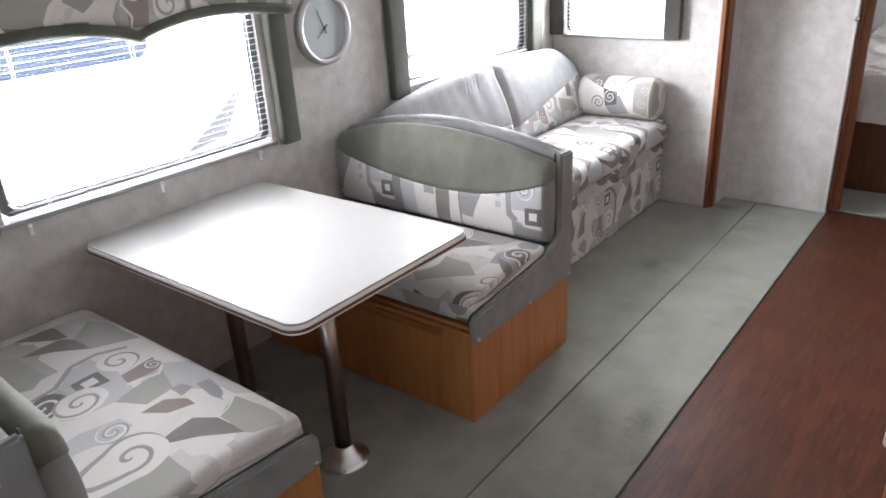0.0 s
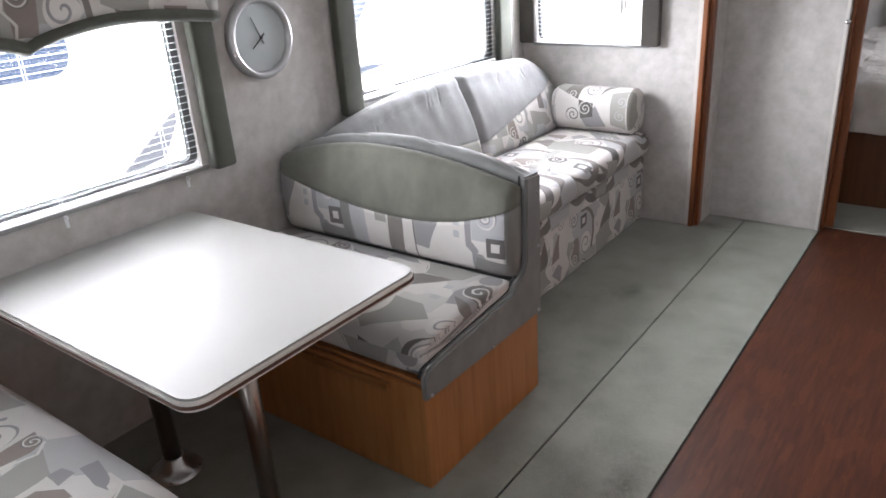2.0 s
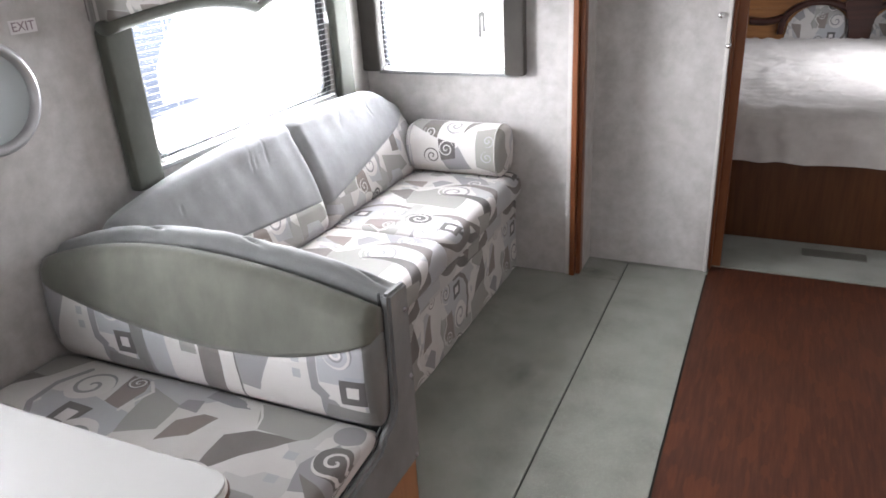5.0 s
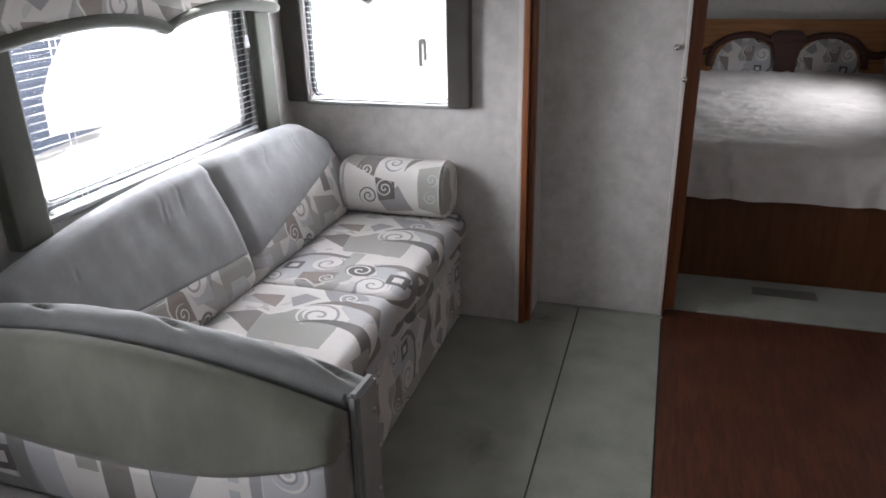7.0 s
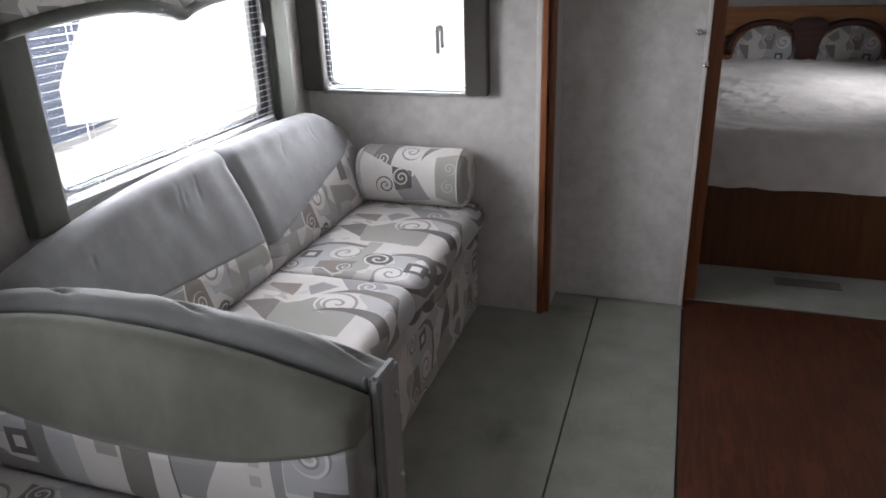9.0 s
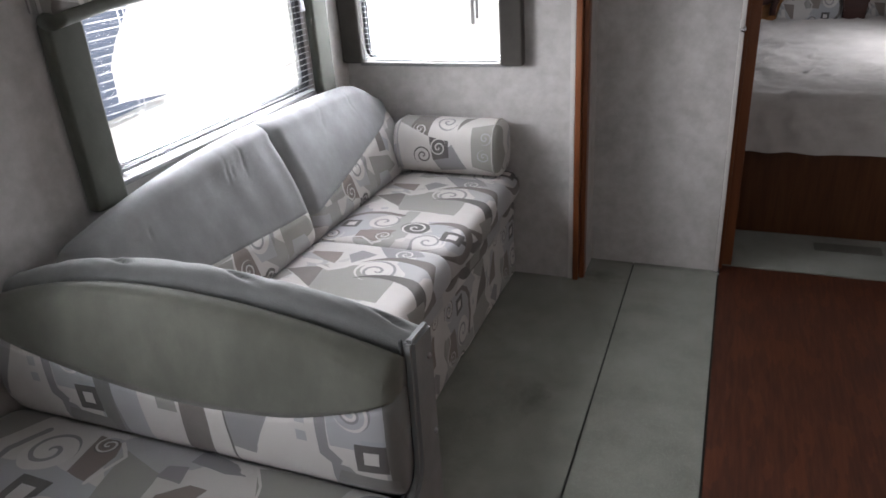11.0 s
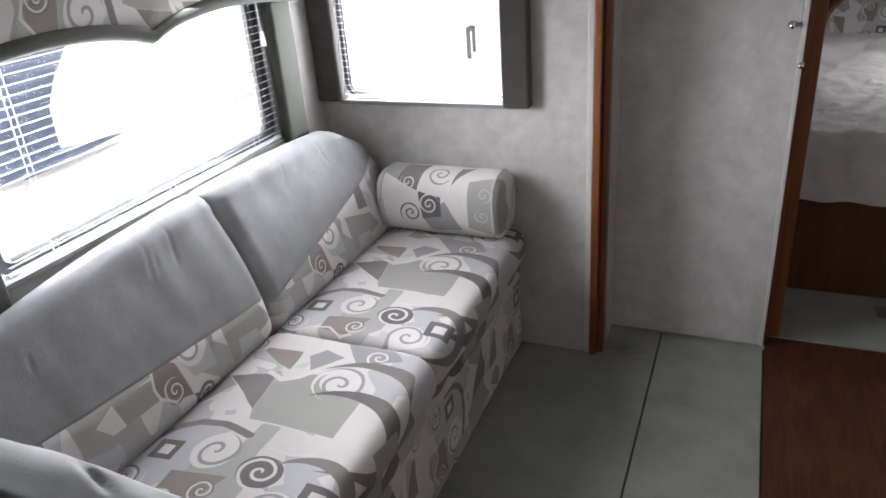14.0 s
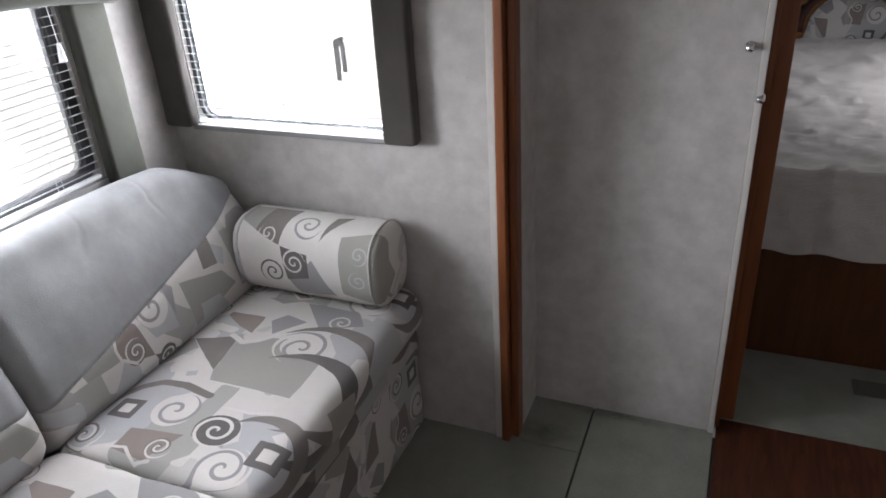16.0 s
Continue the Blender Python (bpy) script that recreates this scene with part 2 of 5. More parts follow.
def bench_pattern(poly, disc, sickle, scroll, ribbon, square, tones):
    """The same cloth as cut for the dinette benches."""
    cream, pale, grey, olive, taupe, dark, brown = tones
    poly([(-0.035, 0.274), (-0.022, 0.376), (0.009, 0.422), (0.115, 0.419), (0.103, 0.382)], taupe)
    poly([(0.12, 0.273), (0.112, 0.396), (0.146, 0.425), (0.255, 0.428)], taupe)
    poly([(0.051, 0.524), (0.123, 0.555), (0.314, 0.555), (0.255, 0.424), (0.143, 0.427)], olive)
    poly([(0.07, 0.23), (0.111, 0.263), (0.192, 0.269), (0.289, 0.266), (0.328, 0.215), (0.277, 0.143)], olive)
    poly([(0.324, 0.317), (0.36, 0.413), (0.579, 0.377), (0.603, 0.312), (0.593, 0.259), (0.4, 0.262)], pale)
    poly([(0.544, 0.381), (0.488, 0.393), (0.463, 0.509), (0.528, 0.501), (0.548, 0.46)], brown)
    poly([(0.579, 0.377), (0.556, 0.483), (0.673, 0.444), (0.69, 0.353), (0.603, 0.312)], olive)
    poly([(0.646, 0.184), (0.683, 0.282), (0.746, 0.286), (0.748, 0.205), (0.682, 0.122)], pale)
    poly([(0.716, 0.295), (0.707, 0.395), (0.752, 0.436), (0.849, 0.432), (0.838, 0.404), (0.772, 0.361), (0.752, 0.298)], brown)
    poly([(0.861, 0.271), (0.847, 0.389), (0.901, 0.43), (1.014, 0.434)], taupe)
    poly([(0.9, 0.436), (0.847, 0.526), (0.96, 0.543), (1.055, 0.54), (1.032, 0.446), (1.007, 0.43)], olive)
    poly([(0.671, 0.436), (0.674, 0.471), (0.715, 0.48), (0.731, 0.432)], grey)
    poly([(0.709, 0.494), (0.715, 0.538), (0.804, 0.521), (0.84, 0.493), (0.799, 0.486)], grey)
    poly([(0.887, 0.27), (1.027, 0.264), (1.094, 0.203), (0.939, 0.099), (0.883, 0.144)], olive)
    poly([(0.746, 0.097), (0.742, 0.149), (0.83, 0.121), (0.861, 0.1), (0.779, 0.087)], grey)
    poly([(1.079, 0.299), (1.059, 0.372), (1.105, 0.459), (1.195, 0.364), (1.154, 0.314)], grey)
    poly([(1.016, 0.374), (1.013, 0.398), (1.042, 0.399), (1.043, 0.376)], pale)
    poly([(1.017, 0.306), (1.015, 0.329), (1.042, 0.33), (1.043, 0.309)], pale)
    ribbon([(0.387, 0.172), (0.386, 0.252), (0.316, 0.33), (0.305, 0.416), (0.338, 0.488)], 0.017, grey)
    disc(0.397, 0.429, 0.058, cream)
    scroll(0.402, 0.432, 0.06, cream, 1.4, grey, 0.2, 1)
    scroll(0.505, 0.486, 0.03, cream, 1.8, taupe, 0.4, 1)
    ribbon([(0.549, 0.377), (0.559, 0.425), (0.568, 0.465), (0.529, 0.502)], 0.008, cream)
    square(0.45, 0.32, 0.042)
    disc(0.449, 0.19, 0.062, dark)
    scroll(0.449, 0.19, 0.058, cream, 1.7, dark, 0.2, 1)
    disc(0.52, 0.258, 0.068, cream)
    scroll(0.52, 0.258, 0.07, cream, 1.7, grey, 0.5, 1)
    scroll(0.723, 0.243, 0.045, cream, 1.8, grey, 0.1, 1)
    disc(0.856, 0.212, 0.085, cream)
    scroll(0.852, 0.214, 0.09, cream, 1.7, grey, 0.7, 1)
    disc(1.129, 0.402, 0.05, dark)
    scroll(1.126, 0.401, 0.048, cream, 1.7, dark, 0.2, 1)
    disc(0.833, 0.508, 0.012, cream)
    ribbon([(0.9, 0.436), (0.884, 0.479), (0.843, 0.53)], 0.006, cream)
    disc(1.106, 0.494, 0.035, grey)
    poly([(0.949, 0.013), (0.937, 0.075), (1.018, 0.053), (1.06, -0.02)], dark)
    sickle((1.16, 0.05), 0.075, (1.18, 0.055), 0.07, dark)
    scroll(1.15, 0.065, 0.04, cream, 1.5, grey, 0.2, 1)
    disc(1.152, 0.189, 0.045, cream)
    scroll(1.152, 0.189, 0.045, cream, 1.4, grey, 0.5, 1)
    poly([(1.075, 0.348), (1.19, 0.311), (1.175, 0.24)], taupe)


def sofa_back_pattern(poly, disc, sickle, scroll, ribbon, square, tones):
    """The border of the sofa back: u along one cushion, v upward."""
    cream, pale, grey, olive, taupe, dark, brown = tones
    poly([(0.497, 0.259), (0.662, 0.216), (0.699, 0.157), (0.5, 0.118)], olive)
    poly([(0.315, 0.268), (0.437, 0.283), (0.44, 0.156), (0.355, 0.173)], pale)
    poly([(0.257, 0.287), (0.314, 0.238), (0.331, 0.135), (0.257, 0.159), (0.223, 0.191)], brown)
    poly([(0.068, 0.259), (0.237, 0.241), (0.235, 0.183), (0.126, 0.189)], olive)
    poly([(0.054, 0.229), (0.114, 0.25), (0.126, 0.189), (0.084, 0.191)], cream)
    poly([(0.009, 0.184), (0.09, 0.161), (0.089, 0.111), (0.003, 0.148)], pale)
    poly([(-0.065, 0.188), (-0.018, 0.236), (0.005, 0.195), (-0.003, 0.153)], grey)
    poly([(0.331, 0.135), (0.401, 0.11), (0.441, 0.089), (0.35, 0.094)], dark)
    poly([(0.432, 0.303), (0.471, 0.264), (0.446, 0.189)], grey)
    poly([(0.641, 0.32), (0.706, 0.27), (0.679, 0.226), (0.637, 0.267)], pale)
    disc(0.38, 0.246, 0.05, cream)
    scroll(0.381, 0.249, 0.055, cream, 1.4, grey, 0.2, 1)
    scroll(0.283, 0.176, 0.035, cream, 1.8, taupe, 0.4, 1)
    ribbon([(0.252, 0.274), (0.23, 0.212), (0.235, 0.183), (0.273, 0.148)], 0.008, cream)
    disc(0.376, 0.104, 0.035, dark)
    scroll(0.376, 0.104, 0.035, cream, 1.7, dark, 0.2, 1)
    poly([(0.53, 0.10), (0.66, 0.09), (0.62, 0.16), (0.54, 0.17)], pale)
    poly([(0.60, 0.25), (0.66, 0.24), (0.67, 0.36), (0.62, 0.37)], taupe)


def back_pattern(poly, disc, sickle, scroll, ribbon, square, tones):
    """The border print of the dinette backs; heights are above the floor."""
    cream, pale, grey, olive, taupe, dark, brown = tones
    poly([(0.0, 0.52), (0.76, 0.52), (0.76, 0.80), (0.0, 0.80)], cream)
    poly([(0.13, 0.50), (0.27, 0.50), (0.25, 0.80), (0.12, 0.80)], pale)
    poly([(0.17, 0.50), (0.20, 0.50), (0.18, 0.66), (0.15, 0.66)], grey)
    poly([(0.313, 0.645), (0.368, 0.645), (0.365, 0.72), (0.31, 0.72)], olive)
    poly([(0.373, 0.50), (0.452, 0.50), (0.448, 0.80), (0.38, 0.80)], taupe)
    poly([(0.443, 0.50), (0.506, 0.50), (0.498, 0.715), (0.478, 0.70), (0.452, 0.655)], cream)
    poly([(0.503, 0.50), (0.510, 0.50), (0.503, 0.72), (0.497, 0.72)], dark)
    poly([(0.507, 0.58), (0.565, 0.575), (0.665, 0.80), (0.497, 0.80)], grey)
    poly([(0.563, 0.50), (0.76, 0.50), (0.735, 0.80), (0.668, 0.80), (0.573, 0.60)], cream)
    for z in (0.705, 0.660):
        poly([(0.684, z - 0.013), (0.708, z - 0.013), (0.708, z + 0.013), (0.684, z + 0.013)], pale)
    poly([(0.003, 0.648), (0.128, 0.648), (0.125, 0.80), (0.0, 0.80)], pale)
    poly([(0.0, 0.50), (0.06, 0.50), (0.055, 0.585), (0.0, 0.64)], grey)
    poly([(0.735, 0.62), (0.76, 0.60), (0.76, 0.80), (0.73, 0.80)], grey)
    scroll(0.062, 0.735, 0.042, cream, 1.6, grey, 0.2)
    poly([(0.022, 0.60), (0.068, 0.595), (0.068, 0.648), (0.05, 0.645)], cream)
    poly([(0.083, 0.60), (0.142, 0.605), (0.142, 0.680), (0.08, 0.676)], (0.36, 0.375, 0.40))
    poly([(0.062, 0.592), (0.134, 0.594), (0.136, 0.668), (0.063, 0.664)], dark)
    poly([(0.082, 0.613), (0.115, 0.614), (0.116, 0.648), (0.083, 0.646)], cream)
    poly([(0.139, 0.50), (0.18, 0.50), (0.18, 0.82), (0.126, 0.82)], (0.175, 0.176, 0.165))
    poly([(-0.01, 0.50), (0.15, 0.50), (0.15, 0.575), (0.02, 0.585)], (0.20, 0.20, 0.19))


def bolster_pattern(poly, disc, sickle, scroll, ribbon, square, tones):
    """The print of the bolster's roll: u along it, v round it."""
    cream, pale, grey, olive, taupe, dark, brown = tones
    poly([(0.0, 0.03), (0.6, 0.03), (0.6, 0.42), (0.0, 0.42)], cream)
    poly([(-0.005, 0.393), (0.107, 0.393), (0.095, 0.276), (0.038, 0.306)], olive)
    poly([(-0.005, 0.189), (0.038, 0.204), (0.046, 0.079), (-0.005, 0.079)], pale)
    poly([(0.107, 0.393), (0.202, 0.393), (0.179, 0.241), (0.093, 0.276)], taupe)
    poly([(0.329, 0.375), (0.381, 0.386), (0.314, 0.263)], taupe)
    poly([(0.381, 0.288), (0.51, 0.327), (0.51, 0.068), (0.383, 0.108)], olive)
    poly([(0.202, 0.132), (0.291, 0.208), (0.357, 0.093), (0.229, 0.079)], grey)
    poly([(0.184, 0.24), (0.276, 0.221), (0.276, 0.147), (0.198, 0.132)], dark)
    scroll(0.138, 0.272, 0.034, cream, 1.8, None, 0.2)
    scroll(0.262, 0.316, 0.05, grey, 1.7, None, 0.6, -1)
    scroll(0.229, 0.191, 0.042, cream, 2.0, None, 0.3)
    scroll(0.151, 0.152, 0.044, dark, 1.9, None, 0.1, -1)
    scroll(0.443, 0.241, 0.03, pale, 1.6, None, 0.1)
    scroll(0.438, 0.16, 0.03, pale, 1.6, None, 0.5)


def printed_cloth(name, wide, high, draw, wobble=0.012):
    """A woven furnishing cloth whose UV is in metres: draw() prints patches, sickles and scrolls on one repeat of it."""
    n = Nodes(name)
    uv = n.add("ShaderNodeTexCoord").outputs["UV"]
    wob = n.add("ShaderNodeTexNoise", Scale=9.0, Detail=2.0)
    n.put(wob.inputs["Vector"], uv)
    bend = n.vec("MULTIPLY", n.vec("SUBTRACT", wob.outputs["Color"], (0.5, 0.5, 0.5)), (wobble, wobble, 0))
    sep = n.add("ShaderNodeSeparateXYZ")
    n.put(sep.inputs[0], n.vec("ADD", uv, bend))
    u = n.math("FLOORED_MODULO", sep.outputs[0], wide)
    v = n.math("FLOORED_MODULO", sep.outputs[1], high)
    join = n.add("ShaderNodeCombineXYZ", Z=1.0)
    n.put(join.inputs[0], u)
    n.put(join.inputs[1], v)
    p = join.outputs[0]
    cream, pale, grey = (0.60, 0.575, 0.55), (0.40, 0.40, 0.415), (0.255, 0.25, 0.255)
    olive, taupe, dark, brown = (0.29, 0.285, 0.26), (0.155, 0.138, 0.127), (0.095, 0.088, 0.085), (0.215, 0.18, 0.16)
    ground = n.mix(n.noise(6, 2, p), cream, (0.54, 0.515, 0.495))
    cells = n.add("ShaderNodeTexVoronoi", Scale=6.5, Randomness=0.95)
    cells.distance = "MANHATTAN"
    n.put(cells.inputs["Vector"], p)
    pick = n.add("ShaderNodeSeparateColor")
    n.put(pick.inputs[0], cells.outputs["Color"])
    for level, tone in ((0.56, (0.47, 0.455, 0.44)), (0.74, (0.40, 0.395, 0.40)), (0.87, (0.335, 0.33, 0.31))):
        ground = n.mix(n.math("GREATER_THAN", pick.outputs[0], level), ground, tone)
    state = {"c": ground}

    def poly(corners, colour):
        area = sum(a[0] * b[1] - b[0] * a[1] for a, b in zip(corners, corners[1:] + corners[:1]))
        ring = corners if area > 0 else corners[::-1]
        inside = None
        for (ax, ay), (bx, by) in zip(ring, ring[1:] + ring[:1]):
            side = n.vec("DOT_PRODUCT", p, (-(by - ay), bx - ax, (by - ay) * ax - (bx - ax) * ay))
            inside = side if inside is None else n.math("MINIMUM", inside, side)
        state["c"] = n.mix(n.math("GREATER_THAN", inside, 0.0), state["c"], colour)

    def away(cu, cv):
        return n.vec("DISTANCE", p, (cu, cv, 1.0))

    def sickle(a, ra, b, rb, colour):
        m = n.math("MULTIPLY", n.math("LESS_THAN", away(*a), ra), n.math("GREATER_THAN", away(*b), rb))
        state["c"] = n.mix(m, state["c"], colour)

    def disc(cu, cv, r, colour):
        state["c"] = n.mix(n.math("LESS_THAN", away(cu, cv), r), state["c"], colour)

    def ribbon(points, width, colour):
        near = None
        for (ax, ay), (bx, by) in zip(points, points[1:]):
            length = math.hypot(bx - ax, by - ay)
            ux, uy = (bx - ax) / length, (by - ay) / length
            along = n.vec("DOT_PRODUCT", p, (ux, uy, -ux * ax - uy * ay))
            over = n.math("SUBTRACT", along, n.math("MINIMUM", n.math("MAXIMUM", along, 0.0), length))
            side = n.vec("DOT_PRODUCT", p, (-uy, ux, uy * ax - ux * ay))
            gap = n.math("ADD", n.math("MULTIPLY", over, over), n.math("MULTIPLY", side, side))
            near = gap if near is None else n.math("MINIMUM", near, gap)
        state["c"] = n.mix(n.math("LESS_THAN", near, (width / 2) ** 2), state["c"], colour)

    def square(cu, cv, half):
        for h, colour in ((half, dark), (half * 0.48, cream)):
            poly([(cu - h, cv - h * 0.9), (cu + h * 0.9, cv - h), (cu + h, cv + h * 0.9), (cu - h * 0.9, cv + h)], colour)

    def scroll(cu, cv, r, line, turns=2.2, shadow=None, turn=0.0, sign=1):
        d = n.vec("SUBTRACT", p, (cu, cv, 1.0))
        s = n.add("ShaderNodeSeparateXYZ")
        n.put(s.inputs[0], d)
        ang = n.math("ARCTAN2", s.outputs[1], s.outputs[0])
        far = n.vec("LENGTH", d)
        wave = n.math("MULTIPLY_ADD", far, turns / r, n.math("MULTIPLY_ADD", ang, sign / (2 * math.pi), turn))
        wave = n.math("FRACT", wave)
        near = n.math("LESS_THAN", far, r)
        if shadow is not None:
            dim = n.math("MULTIPLY", near, n.math("COMPARE", wave, 0.72, 0.12))
            state["c"] = n.mix(dim, state["c"], shadow)
        m = n.math("MULTIPLY", near, n.math("COMPARE", wave, 0.46, 0.14))
        state["c"] = n.mix(m, state["c"], line)

    draw(poly, disc, sickle, scroll, ribbon, square, (cream, pale, grey, olive, taupe, dark, brown))
    col = state["c"]
    thread = n.noise(420, 2, n.stretch((1, 0.35, 1), uv))
    col = n.mix(n.math("MULTIPLY", thread, 0.14), col, (0.30, 0.29, 0.28))
    soil = n.noise(5, 4, uv, 0.6)
    col = n.mix(n.math("MULTIPLY", n.math("MAXIMUM", n.math("SUBTRACT", soil, 0.45), 0.0), 0.9), col, (0.33, 0.30, 0.27))
    n.bump(thread, 0.22, 0.0015)
    return n.finish(col, 0.9, spec=0.15, sheen=0.2)


def glass():
    n = Nodes("window_glass")
    tree = n.tree
    clear = tree.nodes.new("ShaderNodeBsdfTransparent")
    gloss = tree.nodes.new("ShaderNodeBsdfGlossy")
    gloss.inputs["Roughness"].default_value = 0.02
    mixer = tree.nodes.new("ShaderNodeMixShader")
    mixer.inputs[0].default_value = 0.05
    tree.links.new(clear.outputs[0], mixer.inputs[1])
    tree.links.new(gloss.outputs[0], mixer.inputs[2])
    tree.links.new(mixer.outputs[0], tree.nodes["Material Output"].inputs[0])
    return n.mat


def thin_white():
    """Thin white slats that let some light through."""
    n = Nodes("blind_white")
    f = n.noise(20, 3, n.place())
    n.finish(n.mix(f, (0.86, 0.87, 0.87), (0.91, 0.91, 0.91)), 0.4)
    glow = n.add("ShaderNodeBsdfTranslucent", Color=(0.93, 0.94, 0.95, 1))
    mixer = n.add("ShaderNodeMixShader", Fac=0.62)
    n.tree.links.new(n.bsdf.outputs[0], mixer.inputs[1])
    n.tree.links.new(glow.outputs[0], mixer.inputs[2])
    n.tree.links.new(mixer.outputs[0], n.tree.nodes["Material Output"].inputs[0])
    return n.mat


def bedcover():
    n = Nodes("bedcover_cloth")
    p = n.place()
    wash = n.noise(9, 5, p)
    weave = n.noise(300, 2, p)
    crease = n.noise(7, 6, n.stretch((0.5, 2.2, 1), p), 0.6)
    col = n.ramp(wash, (0.3, (0.52, 0.485, 0.455)), (0.7, (0.65, 0.61, 0.58)))
    n.bump(n.math("ADD", n.math("MULTIPLY", crease, 4.0), weave), 0.6, 0.011)
    return n.finish(col, 0.85, spec=0.2, sheen=0.2)


WALL = wallpaper()
CARPET = carpet()
WOODFLOOR = laminate_floor()
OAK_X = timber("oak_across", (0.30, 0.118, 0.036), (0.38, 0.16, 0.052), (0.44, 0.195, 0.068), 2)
# bed base oak: a darker wood with the bedroom's shade mixed into its colour
OAK_BED_SHADED = timber("oak_bed_base_shaded", (0.068, 0.023, 0.008), (0.092, 0.034, 0.012), (0.118, 0.047, 0.017), 2)
OAK_Z = timber("oak_upright", (0.125, 0.037, 0.0125), (0.195, 0.063, 0.021), (0.25, 0.09, 0.032), 2)
OAK_LONG = timber("oak_lengthwise", (0.19, 0.075, 0.022), (0.29, 0.125, 0.04), (0.37, 0.17, 0.06), 0)
MAHOGANY = timber("dark_stained_wood", (0.028, 0.01, 0.008), (0.052, 0.018, 0.013), (0.08, 0.028, 0.02), 0, 0.3)
VELOUR = velour("velour", (0.29, 0.292, 0.297))
COVERVELOUR = velour("back_cover_velour", (0.20, 0.203, 0.20))
OLIVE = velour("olive_velour", (0.140, 0.140, 0.116))
BORDER = velour("border_velour", (0.088, 0.092, 0.076))
# brown end border, its colour darkened because the boards stand backlit
BORDER_BROWN_BACKLIT = velour("brown_border_velour_backlit", (0.066, 0.060, 0.054))
PRINT = printed_cloth("printed_cloth", 0.72, 0.64, seat_pattern)
BENCHPRINT = printed_cloth("printed_bench_cloth", 1.25, 0.66, bench_pattern)
SOFABACK = printed_cloth("printed_sofa_back_cloth", 0.72, 0.6, sofa_back_pattern, 0.008)
BACKPRINT = printed_cloth("printed_back_cloth", 0.76, 1.5, back_pattern, 0.008)
ROLLPRINT = printed_cloth("printed_roll_cloth", 0.6, 0.76, bolster_pattern, 0.008)
GLASS = glass()
COVER = bedcover()
CEIL = plain("ceiling_vinyl", (0.62, 0.61, 0.59), 0.6)
VINYL = plain("white_bead", (0.52, 0.50, 0.47), 0.4)
LAMINATE = plain("table_laminate", (0.365, 0.357, 0.338), 0.5, vary=0.012, scale=60, spec=0.2)
EDGE = plain("table_edging", (0.74, 0.72, 0.68), 0.4)
BROWNLINE = plain("brown_line", (0.10, 0.045, 0.028), 0.45)
CHROME = plain("chrome", (0.72, 0.72, 0.73), 0.14, 1.0, 0.03)
SATIN = plain("satin_chrome", (0.60, 0.60, 0.61), 0.3, 1.0, 0.08)
DULLCHROME = plain("brown_steel", (0.26, 0.225, 0.20), 0.3, 1.0, 0.1)
SILVER = plain("silver_plastic", (0.50, 0.50, 0.51), 0.32, 0.85, 0.06)
FACE = plain("clock_face", (0.42, 0.46, 0.47), 0.5, vary=0.04)
BLACK = plain("black_paint", (0.03, 0.03, 0.032), 0.5)
DARKFRAME = plain("dark_window_frame", (0.06, 0.062, 0.066), 0.45)
ALU = plain("aluminium", (0.55, 0.56, 0.57), 0.35, 0.8)
BLINDWHITE = thin_white()
LABELWHITE = plain("label_white", (0.7, 0.68, 0.68), 0.5)
LABELRED = plain("label_print", (0.22, 0.16, 0.18), 0.5)
GAP = plain("seam_shadow_gap", (0.05, 0.052, 0.046), 0.95)
SHELL = plain("white_shell", (0.84, 0.84, 0.83), 0.35, vary=0.04, scale=2)
TINT = plain("tinted_glass", (0.035, 0.06, 0.12), 0.08, vary=0.1)
STRIPE = plain("grey_stripe", (0.11, 0.12, 0.15), 0.4)
BLUEGREY = plain("blue_grey_vinyl", (0.10, 0.128, 0.19), 0.35, vary=0.1)
PANEL = plain("plain_panel", (0.50, 0.48, 0.46), 0.6)
GROUND = plain("gravel", (0.33, 0.32, 0.30), 0.95, vary=0.35, scale=12)
SILL = plain("sill_grey", (0.24, 0.24, 0.24), 0.5)
GAPLINE = plain("dark_gap_line", (0.03, 0.03, 0.03), 0.8)
CRANKGREY = plain("grey_handle", (0.30, 0.30, 0.285), 0.5)
STAINBROWN = plain("stain_brown", (0.11, 0.105, 0.09), 0.6)
STEEL = plain("worn_steel", (0.33, 0.33, 0.34), 0.38, 1.0)

# ---------------------------------------------------------------- builders
ORIGIN = {}


def thing(name, at, label, category, group="", kind=""):
    ob = new(name)
    ob.empty_display_size = 0.05
    ob.location = at
    ORIGIN[ob] = Vector(at)
    return tagged(ob, label, category, group, kind)


def part(name, data, material, parent=None, label=""):
    """Links a bmesh or a mesh, made in world places, as one mesh object under its thing or part."""
    if isinstance(data, bmesh.types.BMesh):
        mesh = bpy.data.meshes.new(name)
        data.to_mesh(mesh)
        data.free()
    else:
        mesh = data
    mesh.materials.clear()
    mesh.materials.append(material)
    ob = new(name, mesh)
    ORIGIN[ob] = Vector((0, 0, 0))
    if parent is not None:
        base = ORIGIN[parent]
        mesh.transform(Matrix.Translation(-base))
        ob.parent = parent
        ORIGIN[ob] = base
    return tagged(ob, label)


def structure(name, data, material, label, category):
    return tagged(part(name, data, material), label, category, kind="structure")


